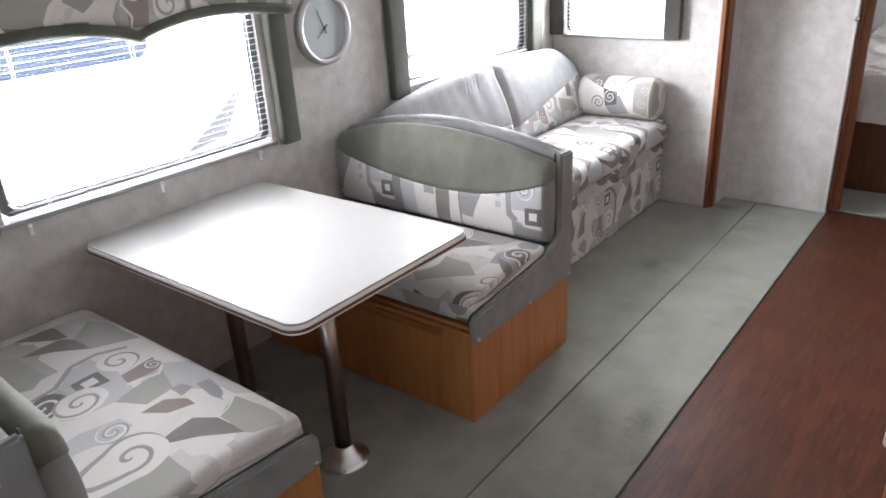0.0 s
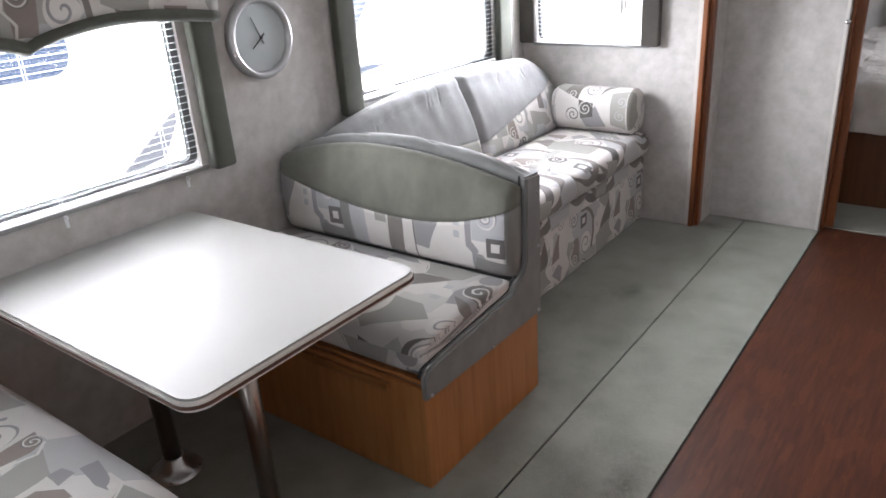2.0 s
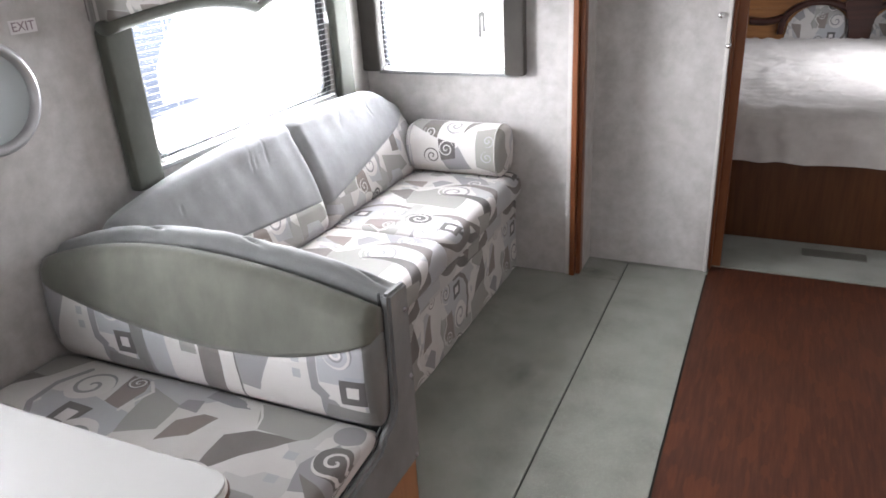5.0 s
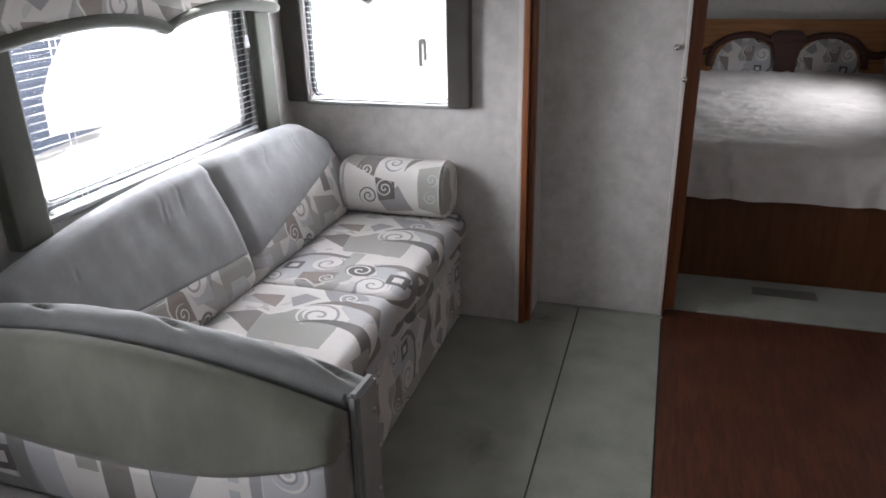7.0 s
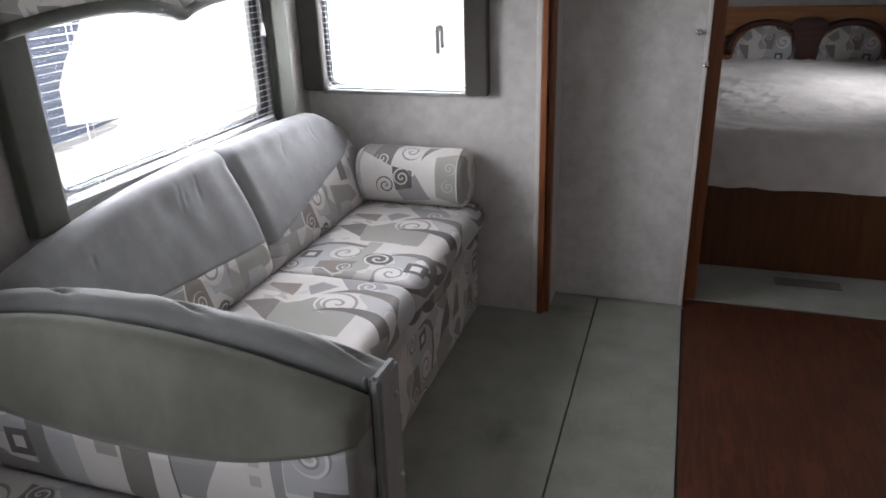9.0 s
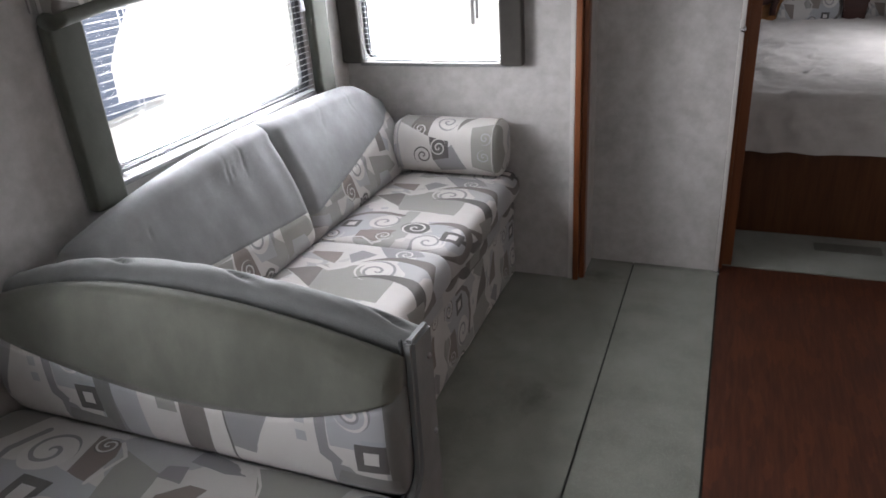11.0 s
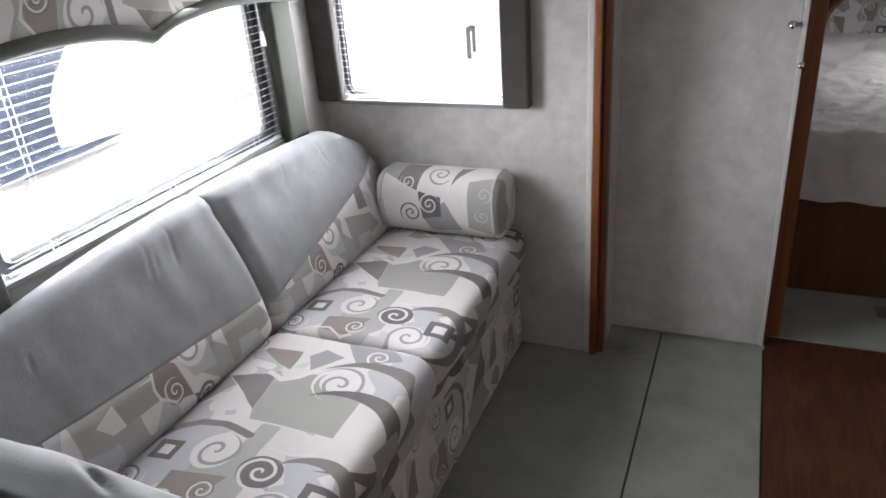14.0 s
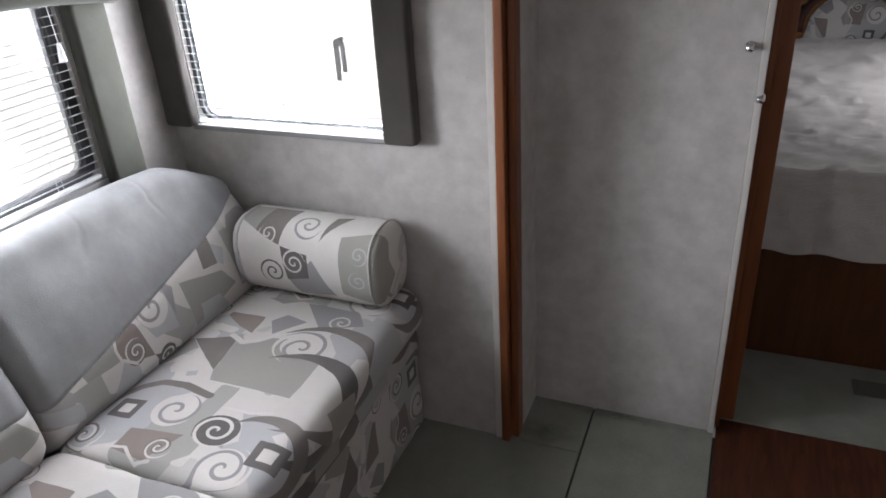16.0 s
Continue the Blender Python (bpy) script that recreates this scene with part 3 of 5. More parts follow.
def box(x0, x1, y0, y1, z0, z1, bevel=0.0, seg=2, bm=None):
    b = bmesh.new()
    bmesh.ops.create_cube(b, size=1)
    for vert in b.verts:
        vert.co = Vector(((x0 + x1) / 2 + vert.co.x * (x1 - x0), (y0 + y1) / 2 + vert.co.y * (y1 - y0), (z0 + z1) / 2 + vert.co.z * (z1 - z0)))
    if bevel:
        bmesh.ops.bevel(b, geom=b.edges[:], offset=bevel, segments=seg, profile=0.6, affect="EDGES")
    if bm is None:
        return b
    m = bpy.data.meshes.new("scratch")
    b.to_mesh(m)
    b.free()
    bm.from_mesh(m)
    bpy.data.meshes.remove(m)
    return bm


def boxes(*rows, bevel=0.0):
    bm = bmesh.new()
    for r in rows:
        box(*r, bevel=bevel, bm=bm)
    return bm


def tube(a, b, r, seg=20, r2=None):
    """A capped cylinder or cone from a to b."""
    bm = bmesh.new()
    a, b = Vector(a), Vector(b)
    m = Matrix.Translation((a + b) / 2) @ (b - a).to_track_quat("Z", "Y").to_matrix().to_4x4()
    bmesh.ops.create_cone(bm, cap_ends=True, segments=seg, radius1=r, radius2=r if r2 is None else r2, depth=(b - a).length, matrix=m)
    for f in bm.faces:
        f.smooth = len(f.verts) == 4
    return bm


def lathe(profile, at, axis="Z", seg=28):
    """Turns (radius, height) pairs round an axis through at."""
    pts = []
    turn = {"Z": Matrix(), "X": pose(0, 0, 0, 0, 90, 0), "Y": pose(0, 0, 0, -90, 0, 0)}[axis]
    for r, h in profile:
        pts.append([Vector(at) + turn @ Vector((r * math.cos(2 * math.pi * i / seg), r * math.sin(2 * math.pi * i / seg), h)) for i in range(seg)])
    if min(profile[0][0], profile[-1][0]) > 0.001:
        pts.append(pts[0])
    return surf(pts, wrap=True, caps=False)


def surf(rows, uv=None, wrap=False, caps=True, name="surface"):
    """A smooth skin over rows of points; wrap closes each row on itself and caps closes the ends."""
    nr, nc = len(rows), len(rows[0])
    verts = [tuple(q) for row in rows for q in row]
    faces, tex = [], []
    span = nc if wrap else nc - 1
    for i in range(nr - 1):
        for j in range(span):
            k = (j + 1) % nc
            faces.append((i * nc + j, i * nc + k, (i + 1) * nc + k, (i + 1) * nc + j))
            if uv:
                tex += [uv[i][j], uv[i][j + 1 if wrap else k], uv[i + 1][j + 1 if wrap else k], uv[i + 1][j]]
    if wrap and caps:
        for i in (0, nr - 1):
            ring = [i * nc + j for j in range(nc)]
            faces.append(tuple(ring[::-1] if i == 0 else ring))
            if uv:
                cap = [uv[i][j] for j in range(nc)]
                tex += cap[::-1] if i == 0 else cap
    mesh = bpy.data.meshes.new(name)
    mesh.from_pydata(verts, [], faces)
    if uv:
        layer = mesh.uv_layers.new(name="cloth")
        layer.data.foreach_set("uv", [c for q in tex for c in q])
    mesh.polygons.foreach_set("use_smooth", [True] * len(faces))
    mesh.validate()
    bm = bmesh.new()
    bm.from_mesh(mesh)
    bmesh.ops.recalc_face_normals(bm, faces=bm.faces[:])
    bm.to_mesh(mesh)
    bm.free()
    return mesh


def pillow(length, profile, place, seed=0, puff=0.0, start=(0.0, 0.0), round_end=0.03, steps=28, wrinkle=0.003, flip=False, grow=1.0, rise=1):
    """A padded bar: the closed profile of (p, q) is swept along a length, drawn in at both ends; place(s, p, q) gives the world point."""
    n = len(profile)
    cp = sum(a for a, b in profile) / n
    cq = sum(b for a, b in profile) / n
    run, acc = [0.0], 0.0
    for a, b in zip(profile, profile[1:] + profile[:1]):
        acc += math.dist(a, b)
        run.append(acc)
    ss = sorted({0.0, 0.004, 0.012, 0.024, 0.04, *[length * i / steps for i in range(steps + 1)], length - 0.04, length - 0.024, length - 0.012, length - 0.004, length})
    rows, uvs = [], []
    for s in ss:
        edge = min(s, length - s)
        k = 1.0 if edge >= round_end else math.sqrt(max(0.0, 1 - (1 - edge / round_end) ** 2))
        mid = math.sin(math.pi * s / length) ** 0.6 if 0 < s < length else 0
        row, uvr = [], []
        for j, (a, b) in enumerate(profile):
            dx, dq = a - cp, b - cq
            size = math.hypot(dx, dq) or 1
            swell = -round_end * (1 - k) / size + puff * mid / size
            w = noise.noise(Vector((s * 7 + seed, a * 9, b * 9 + seed * 3))) * wrinkle
            f = max(0.15, 1 + swell + w / size)
            row.append(place(s, cp + dx * f, cq + dq * f))
        for j in range(n + 1):
            t = (length - s) if flip else s
            uvr.append((start[0] + t * grow, start[1] + rise * run[j] * grow))
        rows.append(row)
        uvs.append(uvr)
    return surf(rows, uvs, wrap=True)


def rounded(p0, p1, q0, q1, r, step=0.03, corners=(1, 1, 1, 1)):
    """A closed outline of a rectangle with rounded corners, started at (p0, q1) and run along the top first."""
    pts = []
    spec = [(p0, q1, 180, corners[3]), (p1, q1, 90, corners[0]), (p1, q0, 0, corners[1]), (p0, q0, -90, corners[2])]
    ring = []
    for cx, cy, a0, on in spec:
        rr = r if on else 0.004
        ox = cx - rr if cx == p1 else cx + rr
        oy = cy - rr if cy == q1 else cy + rr
        for i in range(6):
            a = radians(a0 - 90 * i / 5)
            ring.append((ox + rr * math.cos(a), oy + rr * math.sin(a)))
    for a, b in zip(ring, ring[1:] + ring[:1]):
        m = max(1, int(math.dist(a, b) / step))
        pts += [(a[0] + (b[0] - a[0]) * i / m, a[1] + (b[1] - a[1]) * i / m) for i in range(m)]
    return pts


def plate(outline, thick, place, bevel=0.0):
    """A flat board cut to an outline of (a, b); place(a, b, c) gives the world point, c runs through the thickness."""
    bm = bmesh.new()
    low = [bm.verts.new(place(a, b, 0.0)) for a, b in outline]
    top = [bm.verts.new(place(a, b, thick)) for a, b in outline]
    bm.faces.new(low[::-1])
    bm.faces.new(top)
    k = len(outline)
    for i in range(k):
        bm.faces.new((low[i], low[(i + 1) % k], top[(i + 1) % k], top[i]))
    bmesh.ops.recalc_face_normals(bm, faces=bm.faces[:])
    if bevel:
        sharp = [e for e in bm.edges if len(e.link_faces) == 2 and e.calc_face_angle(0) > 0.7]
        bmesh.ops.bevel(bm, geom=sharp, offset=bevel, segments=2, affect="EDGES")
    return bm


def wall_with_hole(axis, at, thick, a0, a1, z0, z1, hole):
    """A wall across an axis ('x' or 'y') with one opening (h0, h1, hz0, hz1)."""
    h0, h1, k0, k1 = hole
    bm = bmesh.new()
    along, up = (a0, h0, h1, a1), (z0, k0, k1, z1)
    grid = [[bm.verts.new((at, a, z) if axis == "x" else (a, at, z)) for z in up] for a in along]
    faces = [bm.faces.new((grid[i][j], grid[i + 1][j], grid[i + 1][j + 1], grid[i][j + 1])) for i in range(3) for j in range(3) if (i, j) != (1, 1)]
    more = bmesh.ops.extrude_face_region(bm, geom=faces)["geom"]
    shift = Vector((thick, 0, 0)) if axis == "x" else Vector((0, thick, 0))
    bmesh.ops.translate(bm, vec=shift, verts=[g for g in more if isinstance(g, bmesh.types.BMVert)])
    bmesh.ops.recalc_face_normals(bm, faces=bm.faces[:])
    return bm


# ---------------------------------------------------------------- the room's shell
X_SEAM, X_WOOD, X_FAR = 1.35, 1.74, 3.05

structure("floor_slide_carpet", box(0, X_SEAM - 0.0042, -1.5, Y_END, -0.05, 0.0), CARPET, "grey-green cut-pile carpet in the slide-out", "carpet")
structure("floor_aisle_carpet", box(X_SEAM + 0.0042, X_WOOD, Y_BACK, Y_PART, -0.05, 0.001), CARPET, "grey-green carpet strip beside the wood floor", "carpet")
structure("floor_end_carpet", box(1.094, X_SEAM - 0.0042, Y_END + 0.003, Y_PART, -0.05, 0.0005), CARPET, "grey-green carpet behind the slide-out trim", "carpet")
structure("floor_front_carpet", box(0, X_SEAM - 0.0042, Y_BACK, -1.5, -0.05, 0.0), CARPET, "grey-green carpet at the front of the room", "carpet")
structure("floor_seam", box(X_SEAM - 0.0042, X_SEAM + 0.0042, Y_BACK, Y_PART, -0.05, -0.006), GAP, "dark seam between two carpet pieces", "seam")
structure("floor_edge_gap", box(X_WOOD, X_WOOD + 0.009, Y_BACK, Y_PART - 0.02, -0.05, -0.007), GAP, "dark gap along the carpet edge", "seam")
structure("floor_wood", box(X_WOOD + 0.009, X_FAR, Y_BACK, 2.893, -0.05, -0.004), WOODFLOOR, "reddish-brown wood-look floor in the aisle", "floor")
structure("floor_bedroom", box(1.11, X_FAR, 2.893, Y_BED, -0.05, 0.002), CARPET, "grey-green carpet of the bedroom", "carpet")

W1 = (-0.93, 0.175, 0.885, 1.62)
W2 = (1.075, 2.245, 0.955, 1.62)
W3 = (0.10, 0.79, 1.02, 1.62)
structure("wall_dinette", wall_with_hole("x", 0.0, -0.05, -1.5, 0.6, -0.05, TOP, W1), WALL, "mottled pale grey wallpapered slide-out wall", "wall")
structure("wall_sofa", wall_with_hole("x", 0.0, -0.05, 0.6, Y_END + 0.05, -0.05, TOP, W2), WALL, "mottled pale grey wallpapered wall behind the sofa", "wall")
structure("wall_end", wall_with_hole("y", Y_END, 0.05, 0.0, 1.092, -0.05, TOP, W3), WALL, "mottled pale grey wall at the sofa's end", "wall")
structure("wall_partition", box(1.140, 1.722, Y_PART, Y_PART + 0.05, -0.05, TOP), WALL, "pale grey wallpapered partition beside the bedroom door", "wall")
# added out of view to cut the light bouncing into the bedroom
structure("wall_light_stop", box(2.80, X_FAR - 0.002, Y_PART, Y_PART + 0.05, -0.05, TOP), WALL, "unseen wallpapered partition added to keep bounced light off the bedroom", "wall")
structure("wall_slide_return", box(1.098, 1.140, Y_END + 0.062, Y_PART + 0.05, -0.05, TOP), WALL, "short wall return behind the wooden trim", "wall")
structure("wall_slide_front", box(-0.05, 0.6, -1.55, -1.5, -0.05, TOP), WALL, "slide-out front end wall", "wall")
structure("wall_front_side", box(-0.05, 0.0, Y_BACK, -1.55, -0.05, TOP), WALL, "plain side wall at the front", "wall")
# the opening is added so that sky and fill reach the room
structure("wall_front", wall_with_hole("y", Y_BACK, -0.05, -0.05, X_FAR + 0.05, -0.05, TOP, (0.9, 2.5, 1.25, 1.75)), PANEL, "plain wall with an unseen opening added to let in fill light", "wall")
structure("wall_kitchen", box(X_FAR, X_FAR + 0.05, Y_BACK, 2.9, -0.05, TOP), WALL, "plain side wall of the aisle", "wall")
structure("wall_bedroom_side", wall_with_hole("x", X_FAR, 0.05, 2.9, Y_BED, -0.05, TOP, (3.9, 4.5, 1.15, 1.43)), WALL, "bedroom side wall with a window opening", "wall")
structure("wall_outer_shell", box(1.045, 1.058, Y_END + 0.052, Y_BED + 0.05, -0.5, TOP + 0.05), SHELL, "white outer skin of the vehicle beside the slide-out", "wall")
structure("wall_bedroom_back", box(1.06, X_FAR + 0.05, Y_BED, Y_BED + 0.05, -0.05, TOP), CEIL, "pale wall above the headboard", "wall")
structure("wall_bedroom_left", box(1.06, 1.11, Y_PART + 0.05, Y_BED, -0.05, TOP), WALL, "plain bedroom side wall", "wall")
# second slab is extended past the side wall to keep sun off the bed
structure("ceiling", boxes((-0.05, 1.108, Y_BACK - 0.05, Y_END + 0.05, TOP, TOP + 0.05), (1.108, X_FAR + 0.9, Y_BACK - 0.05, Y_BED + 0.05, TOP, TOP + 0.05)), CEIL, "plain pale ceiling panel with an added sun-blocking overhang", "ceiling")

# the slide-out's wooden trim, two stepped mouldings with a white bead
trim = thing("trim", (1.14, Y_END, 0), "reddish-brown wooden slide-out trim with a pale bead", "trim", kind="structure")
part("moulding", box(1.0935, 1.119, Y_END - 0.022, Y_END + 0.03, 0.001, TOP - 0.002, 0.004), OAK_Z, trim)
part("inner_moulding", box(1.1205, 1.143, Y_END + 0.008, Y_END + 0.06, 0.001, TOP - 0.002, 0.004), OAK_Z, trim)
part("bead", box(1.070, 1.0915, Y_END - 0.012, Y_END - 0.001, 0.001, TOP - 0.002, 0.003), VINYL, trim, "off-white bead")

# doorway to the bedroom
jamb = thing("door_jamb", (1.76, 2.9, 0), "honey-brown wooden door jamb with an off-white edge bead", "door jamb", kind="structure")
part("bead", box(1.723, 1.741, Y_PART - 0.012, Y_PART + 0.03, 0.0015, TOP - 0.002, 0.004), VINYL, jamb, "off-white edge bead")
part("jamb_board", box(1.742, 1.800, Y_PART + 0.075, Y_PART + 0.11, 0.003, TOP - 0.002, 0.003), OAK_Z, jamb)
part("stop_strip", box(1.742, 1.757, Y_PART + 0.03, Y_PART + 0.073, 0.0, TOP - 0.002, 0.002), OAK_Z, jamb)
part("jamb_back", box(1.724, 1.741, Y_PART + 0.031, Y_PART + 0.11, 0.003, TOP - 0.002), OAK_Z, jamb)


def round_catch(x, z):
    c = thing("door_catch", (x, Y_PART - 0.002, z), "small round chrome door catch on the partition", "catch", "chrome catches")
    part("plate", lathe([(0.0001, 0.0), (0.013, 0.0), (0.013, -0.003), (0.0001, -0.004)], (x, Y_PART - 0.002, z), "Y", 18), CHROME, c)
    part("knob", lathe([(0.005, -0.003), (0.005, -0.014), (0.010, -0.018), (0.0115, -0.025), (0.007, -0.031), (0.0001, -0.032)], (x, Y_PART - 0.002, z), "Y", 18), CHROME, c)


round_catch(1.694, 1.252)
round_catch(1.735, 1.123)

# ---------------------------------------------------------------- windows, blinds and valances


def ring_outline(a0, a1, b0, b1, r, n=7):
    out = []
    for cx, cy, s in ((a1 - r, b1 - r, 0), (a0 + r, b1 - r, 90), (a0 + r, b0 + r, 180), (a1 - r, b0 + r, 270)):
        out += [(cx + r * math.cos(radians(s + 90 * i / n)), cy + r * math.sin(radians(s + 90 * i / n))) for i in range(n + 1)]
    return out


def frame_ring(a0, a1, b0, b1, r, width, d0, d1, place):
    """A rounded window frame as one closed loop of rectangular section."""
    outer = ring_outline(a0, a1, b0, b1, r)
    inner = ring_outline(a0 + width, a1 - width, b0 + width, b1 - width, max(0.01, r - width))
    rows = []
    for (oa, ob_), (ia, ib) in zip(outer + outer[:1], inner + inner[:1]):
        rows.append([place(oa, ob_, d0), place(oa, ob_, d1), place(ia, ib, d1), place(ia, ib, d0)])
    mesh = surf(rows, wrap=True, caps=False)
    mesh.polygons.foreach_set("use_smooth", [False] * len(mesh.polygons))
    return mesh


def build_window(name, a0, a1, z0, z1, place, label, wide=0.03):
    """place(a, z, d): a along the wall, d metres outward from the room's face."""
    w = thing(name, place((a0 + a1) / 2, z0, 0.02), label, "window", kind="structure")
    part("window_frame", frame_ring(a0 + 0.002, a1 - 0.002, z0 + 0.002, z1 - 0.002, 0.06, wide, 0.012, 0.046, place), DARKFRAME, w, "dark rounded window frame")
    part("glazing_bead", frame_ring(a0 + wide + 0.002, a1 - wide - 0.002, z0 + wide + 0.002, z1 - wide - 0.002, 0.045, 0.008, 0.026, 0.040, place), ALU, w)
    pane = part("pane", plate(ring_outline(a0 + wide + 0.004, a1 - wide - 0.004, z0 + wide + 0.004, z1 - wide - 0.004, 0.042), 0.004, lambda a, b, c: place(a, b, 0.031 + c)), GLASS, w)
    pane.visible_shadow = False
    ledge = [place(a0 - 0.02, z0 - 0.016, -0.001), place(a1 + 0.02, z0 + 0.001, -0.014)]
    lo = [min(c) for c in zip(*ledge)]
    hi = [max(c) for c in zip(*ledge)]
    part("window_sill", box(lo[0], hi[0], lo[1], hi[1], lo[2], hi[2], 0.003), SILL, w, "grey sill strip")
    return w


def build_blind(a0, a1, z0, z1, place, label):
    """A lowered mini blind with open slats between headrail and bottom rail."""
    b = thing("window_blind", place((a0 + a1) / 2, z1, -0.012), label, "blind", "mini blinds")

    def bar(za, zb, d0, d1):
        p, q = place(a0, za, d0), place(a1, zb, d1)
        lo, hi = [min(c) for c in zip(p, q)], [max(c) for c in zip(p, q)]
        return box(lo[0], hi[0], lo[1], hi[1], lo[2], hi[2], 0.002, 1)

    part("headrail", bar(z1 - 0.025, z1, -0.024, -0.004), BLINDWHITE, b)
    part("bottom_rail", bar(z0, z0 + 0.01, -0.022, -0.006), BLINDWHITE, b)
    count = int((z1 - z0 - 0.05) / 0.0235)
    rows = []
    for k in range(5):
        f = k / 4
        d = -0.0225 + 0.017 * f
        rise = 0.0022 * math.sin(math.pi * f) - 0.003 * (f - 0.5)
        rows.append([place(a0, rise, d), place(a1, rise, d)])
    slat_mesh = None
    for i in range(count):
        z = z0 + 0.024 + i * 0.0235
        if slat_mesh is None:
            bm = bmesh.new()
            grid = [[bm.verts.new(Vector(q)) for q in row] for row in rows]
            for ra, rb in zip(grid, grid[1:]):
                bm.faces.new((ra[0], ra[1], rb[1], rb[0])).smooth = True
            bmesh.ops.solidify(bm, geom=bm.faces[:], thickness=0.0006)
            first = part("slat", bm, BLINDWHITE, b)
            slat_mesh = first.data
            first.location.z = z
        else:
            o = new("slat", slat_mesh)
            o.parent = b
            o.location.z = z
    for f in (0.12, 0.5, 0.88):
        a = a0 + (a1 - a0) * f
        for d in (-0.0255, -0.003):
            part("ladder_cord", tube(place(a, z0 + 0.005, d), place(a, z1 - 0.02, d), 0.0009, 5), BLINDWHITE, b)
    return b


def wave(a, a0, a1, base, rise, dip):
    """The curly-brace lower edge of a valance: two arches that meet in a point."""
    f = abs((a - (a0 + a1) / 2) / ((a1 - a0) / 2))
    point = max(0.0, 1 - f / 0.55)
    arch = math.sin(math.pi * min(1.0, f ** 0.8)) ** 0.9 if 0 < f < 1 else 0.0
    return base + rise * arch - dip * point ** 1.7


def build_valance(a0, a1, base, top, leg_foot, leg_w, place, label, start, rise, dip, feet, trim=None):
    """An upholstered window surround: printed cloth above, a velour border in waves, and two padded velour side boards."""
    v = thing("window_valance", place((a0 + a1) / 2, base, 0.0), label, "valance", "padded valances")
    trim = trim or BORDER
    tone = "grey-green" if trim is BORDER else "brown-grey"
    n = 48
    cloth, uvs, border, back = [], [], [], []
    for i in range(n + 1):
        a = a0 + (a1 - a0) * i / n
        low = wave(a, a0, a1, base, rise, dip)
        hem = low + 0.046
        col, tex = [], []
        for k in range(8):
            z = hem - 0.004 + (top - hem) * k / 7
            out = 0.088 + 0.014 * math.sin(math.pi * min(1, k / 6)) + 0.005 * noise.noise(Vector((a * 9, z * 9, 2.0)))
            col.append(place(a, z, -out))
            tex.append((start + a - a0, 0.1 + z - base))
        for z, out in ((top, 0.0), (hem, 0.0)):
            col.append(place(a, z, -out - 0.002))
            tex.append((start + a - a0, 0.8))
        cloth.append(col)
        uvs.append(tex + [tex[0]])
        ring = []
        for k in range(10):
            ang = 2 * math.pi * k / 10
            ring.append(place(a, low + 0.024 + 0.024 * math.sin(ang), -0.06 - 0.042 * math.cos(ang)))
        border.append(ring)
    part("cloth_panel", surf(cloth, uvs, wrap=True), PRINT, v, "printed cloth panel")
    part("border", surf(border, wrap=True), trim, v, tone + " velour border")
    for (l0, l1), foot in zip(((a0, a0 + leg_w), (a1 - leg_w, a1)), feet):
        prof = rounded(l0, l1, 0.003, 0.048, 0.014, 0.05)
        part("side_board", pillow(base + 0.02 - foot, prof, lambda s, p, q, foot=foot: place(p, foot + s, -q), seed=l0, round_end=0.012, steps=8, wrinkle=0.002), trim, v, "padded " + tone + " side board")
    return v


def on_side(a, z, d):
    return (-d, a, z)


def on_end(a, z, d):
    return (a, Y_END + d, z)


build_window("window_1", *W1, on_side, "wide dinette window with rounded dark frame, daylight behind")
build_window("window_2", *W2, on_side, "wide window above the sofa, bright daylight behind")
build_window("window_3", *W3, on_end, "square end window with dark frame, bright daylight behind", 0.014)
build_blind(W1[0] + 0.02, W1[1] - 0.02, W1[2] + 0.012, W1[3] - 0.01, on_side, "white metal mini blind with open slats at the dinette window")
build_blind(W2[0] + 0.02, W2[1] - 0.02, W2[2] + 0.012, W2[3] - 0.01, on_side, "white metal mini blind with open slats above the sofa")
build_blind(W3[0] + 0.015, W3[1] - 0.015, W3[2] + 0.012, W3[3] - 0.01, on_end, "white metal mini blind with open slats at the end window")
build_valance(-1.06, 0.305, 1.395, 1.74, 0.865, 0.10, on_side, "printed cloth valance with wavy grey-green border over the dinette", 0.1, 0.035, 0.02, (0.865, 0.865))
build_valance(0.935, 2.375, 1.42, 1.76, 0.93, 0.125, on_side, "printed cloth valance with wavy grey-green border over the sofa", 0.4, 0.035, 0.015, (0.91, 0.93))
build_valance(0.0, 0.874, 1.465, 1.78, 1.02, 0.105, on_end, "printed cloth valance with wavy dark border on the end wall", 0.65, 0.03, 0.02, (1.02, 1.015), BORDER_BROWN_BACKLIT)

# the window's crank handle and the blind's cord tassel
crank = thing("window_crank", (0.66, Y_END + 0.02, 1.24), "grey metal crank handle of the end window", "crank")
part("arm", box(0.645, 0.662, Y_END - 0.042, Y_END - 0.034, 1.19, 1.30, 0.003), CRANKGREY, crank)
part("fold_arm", box(0.668, 0.682, Y_END - 0.046, Y_END - 0.038, 1.215, 1.30, 0.003), CRANKGREY, crank)
part("hub", tube((0.664, Y_END - 0.048, 1.296), (0.664, Y_END + 0.02, 1.296), 0.011, 14), CRANKGREY, crank)
tassel = thing("blind_tassel", (0.03, 2.20, 1.40), "white plastic tassel on the sofa blind's cord", "tassel")
part("cord", tube((0.032, 2.20, 1.345), (0.03, 2.19, 1.60), 0.0013, 6), BLINDWHITE, tassel)
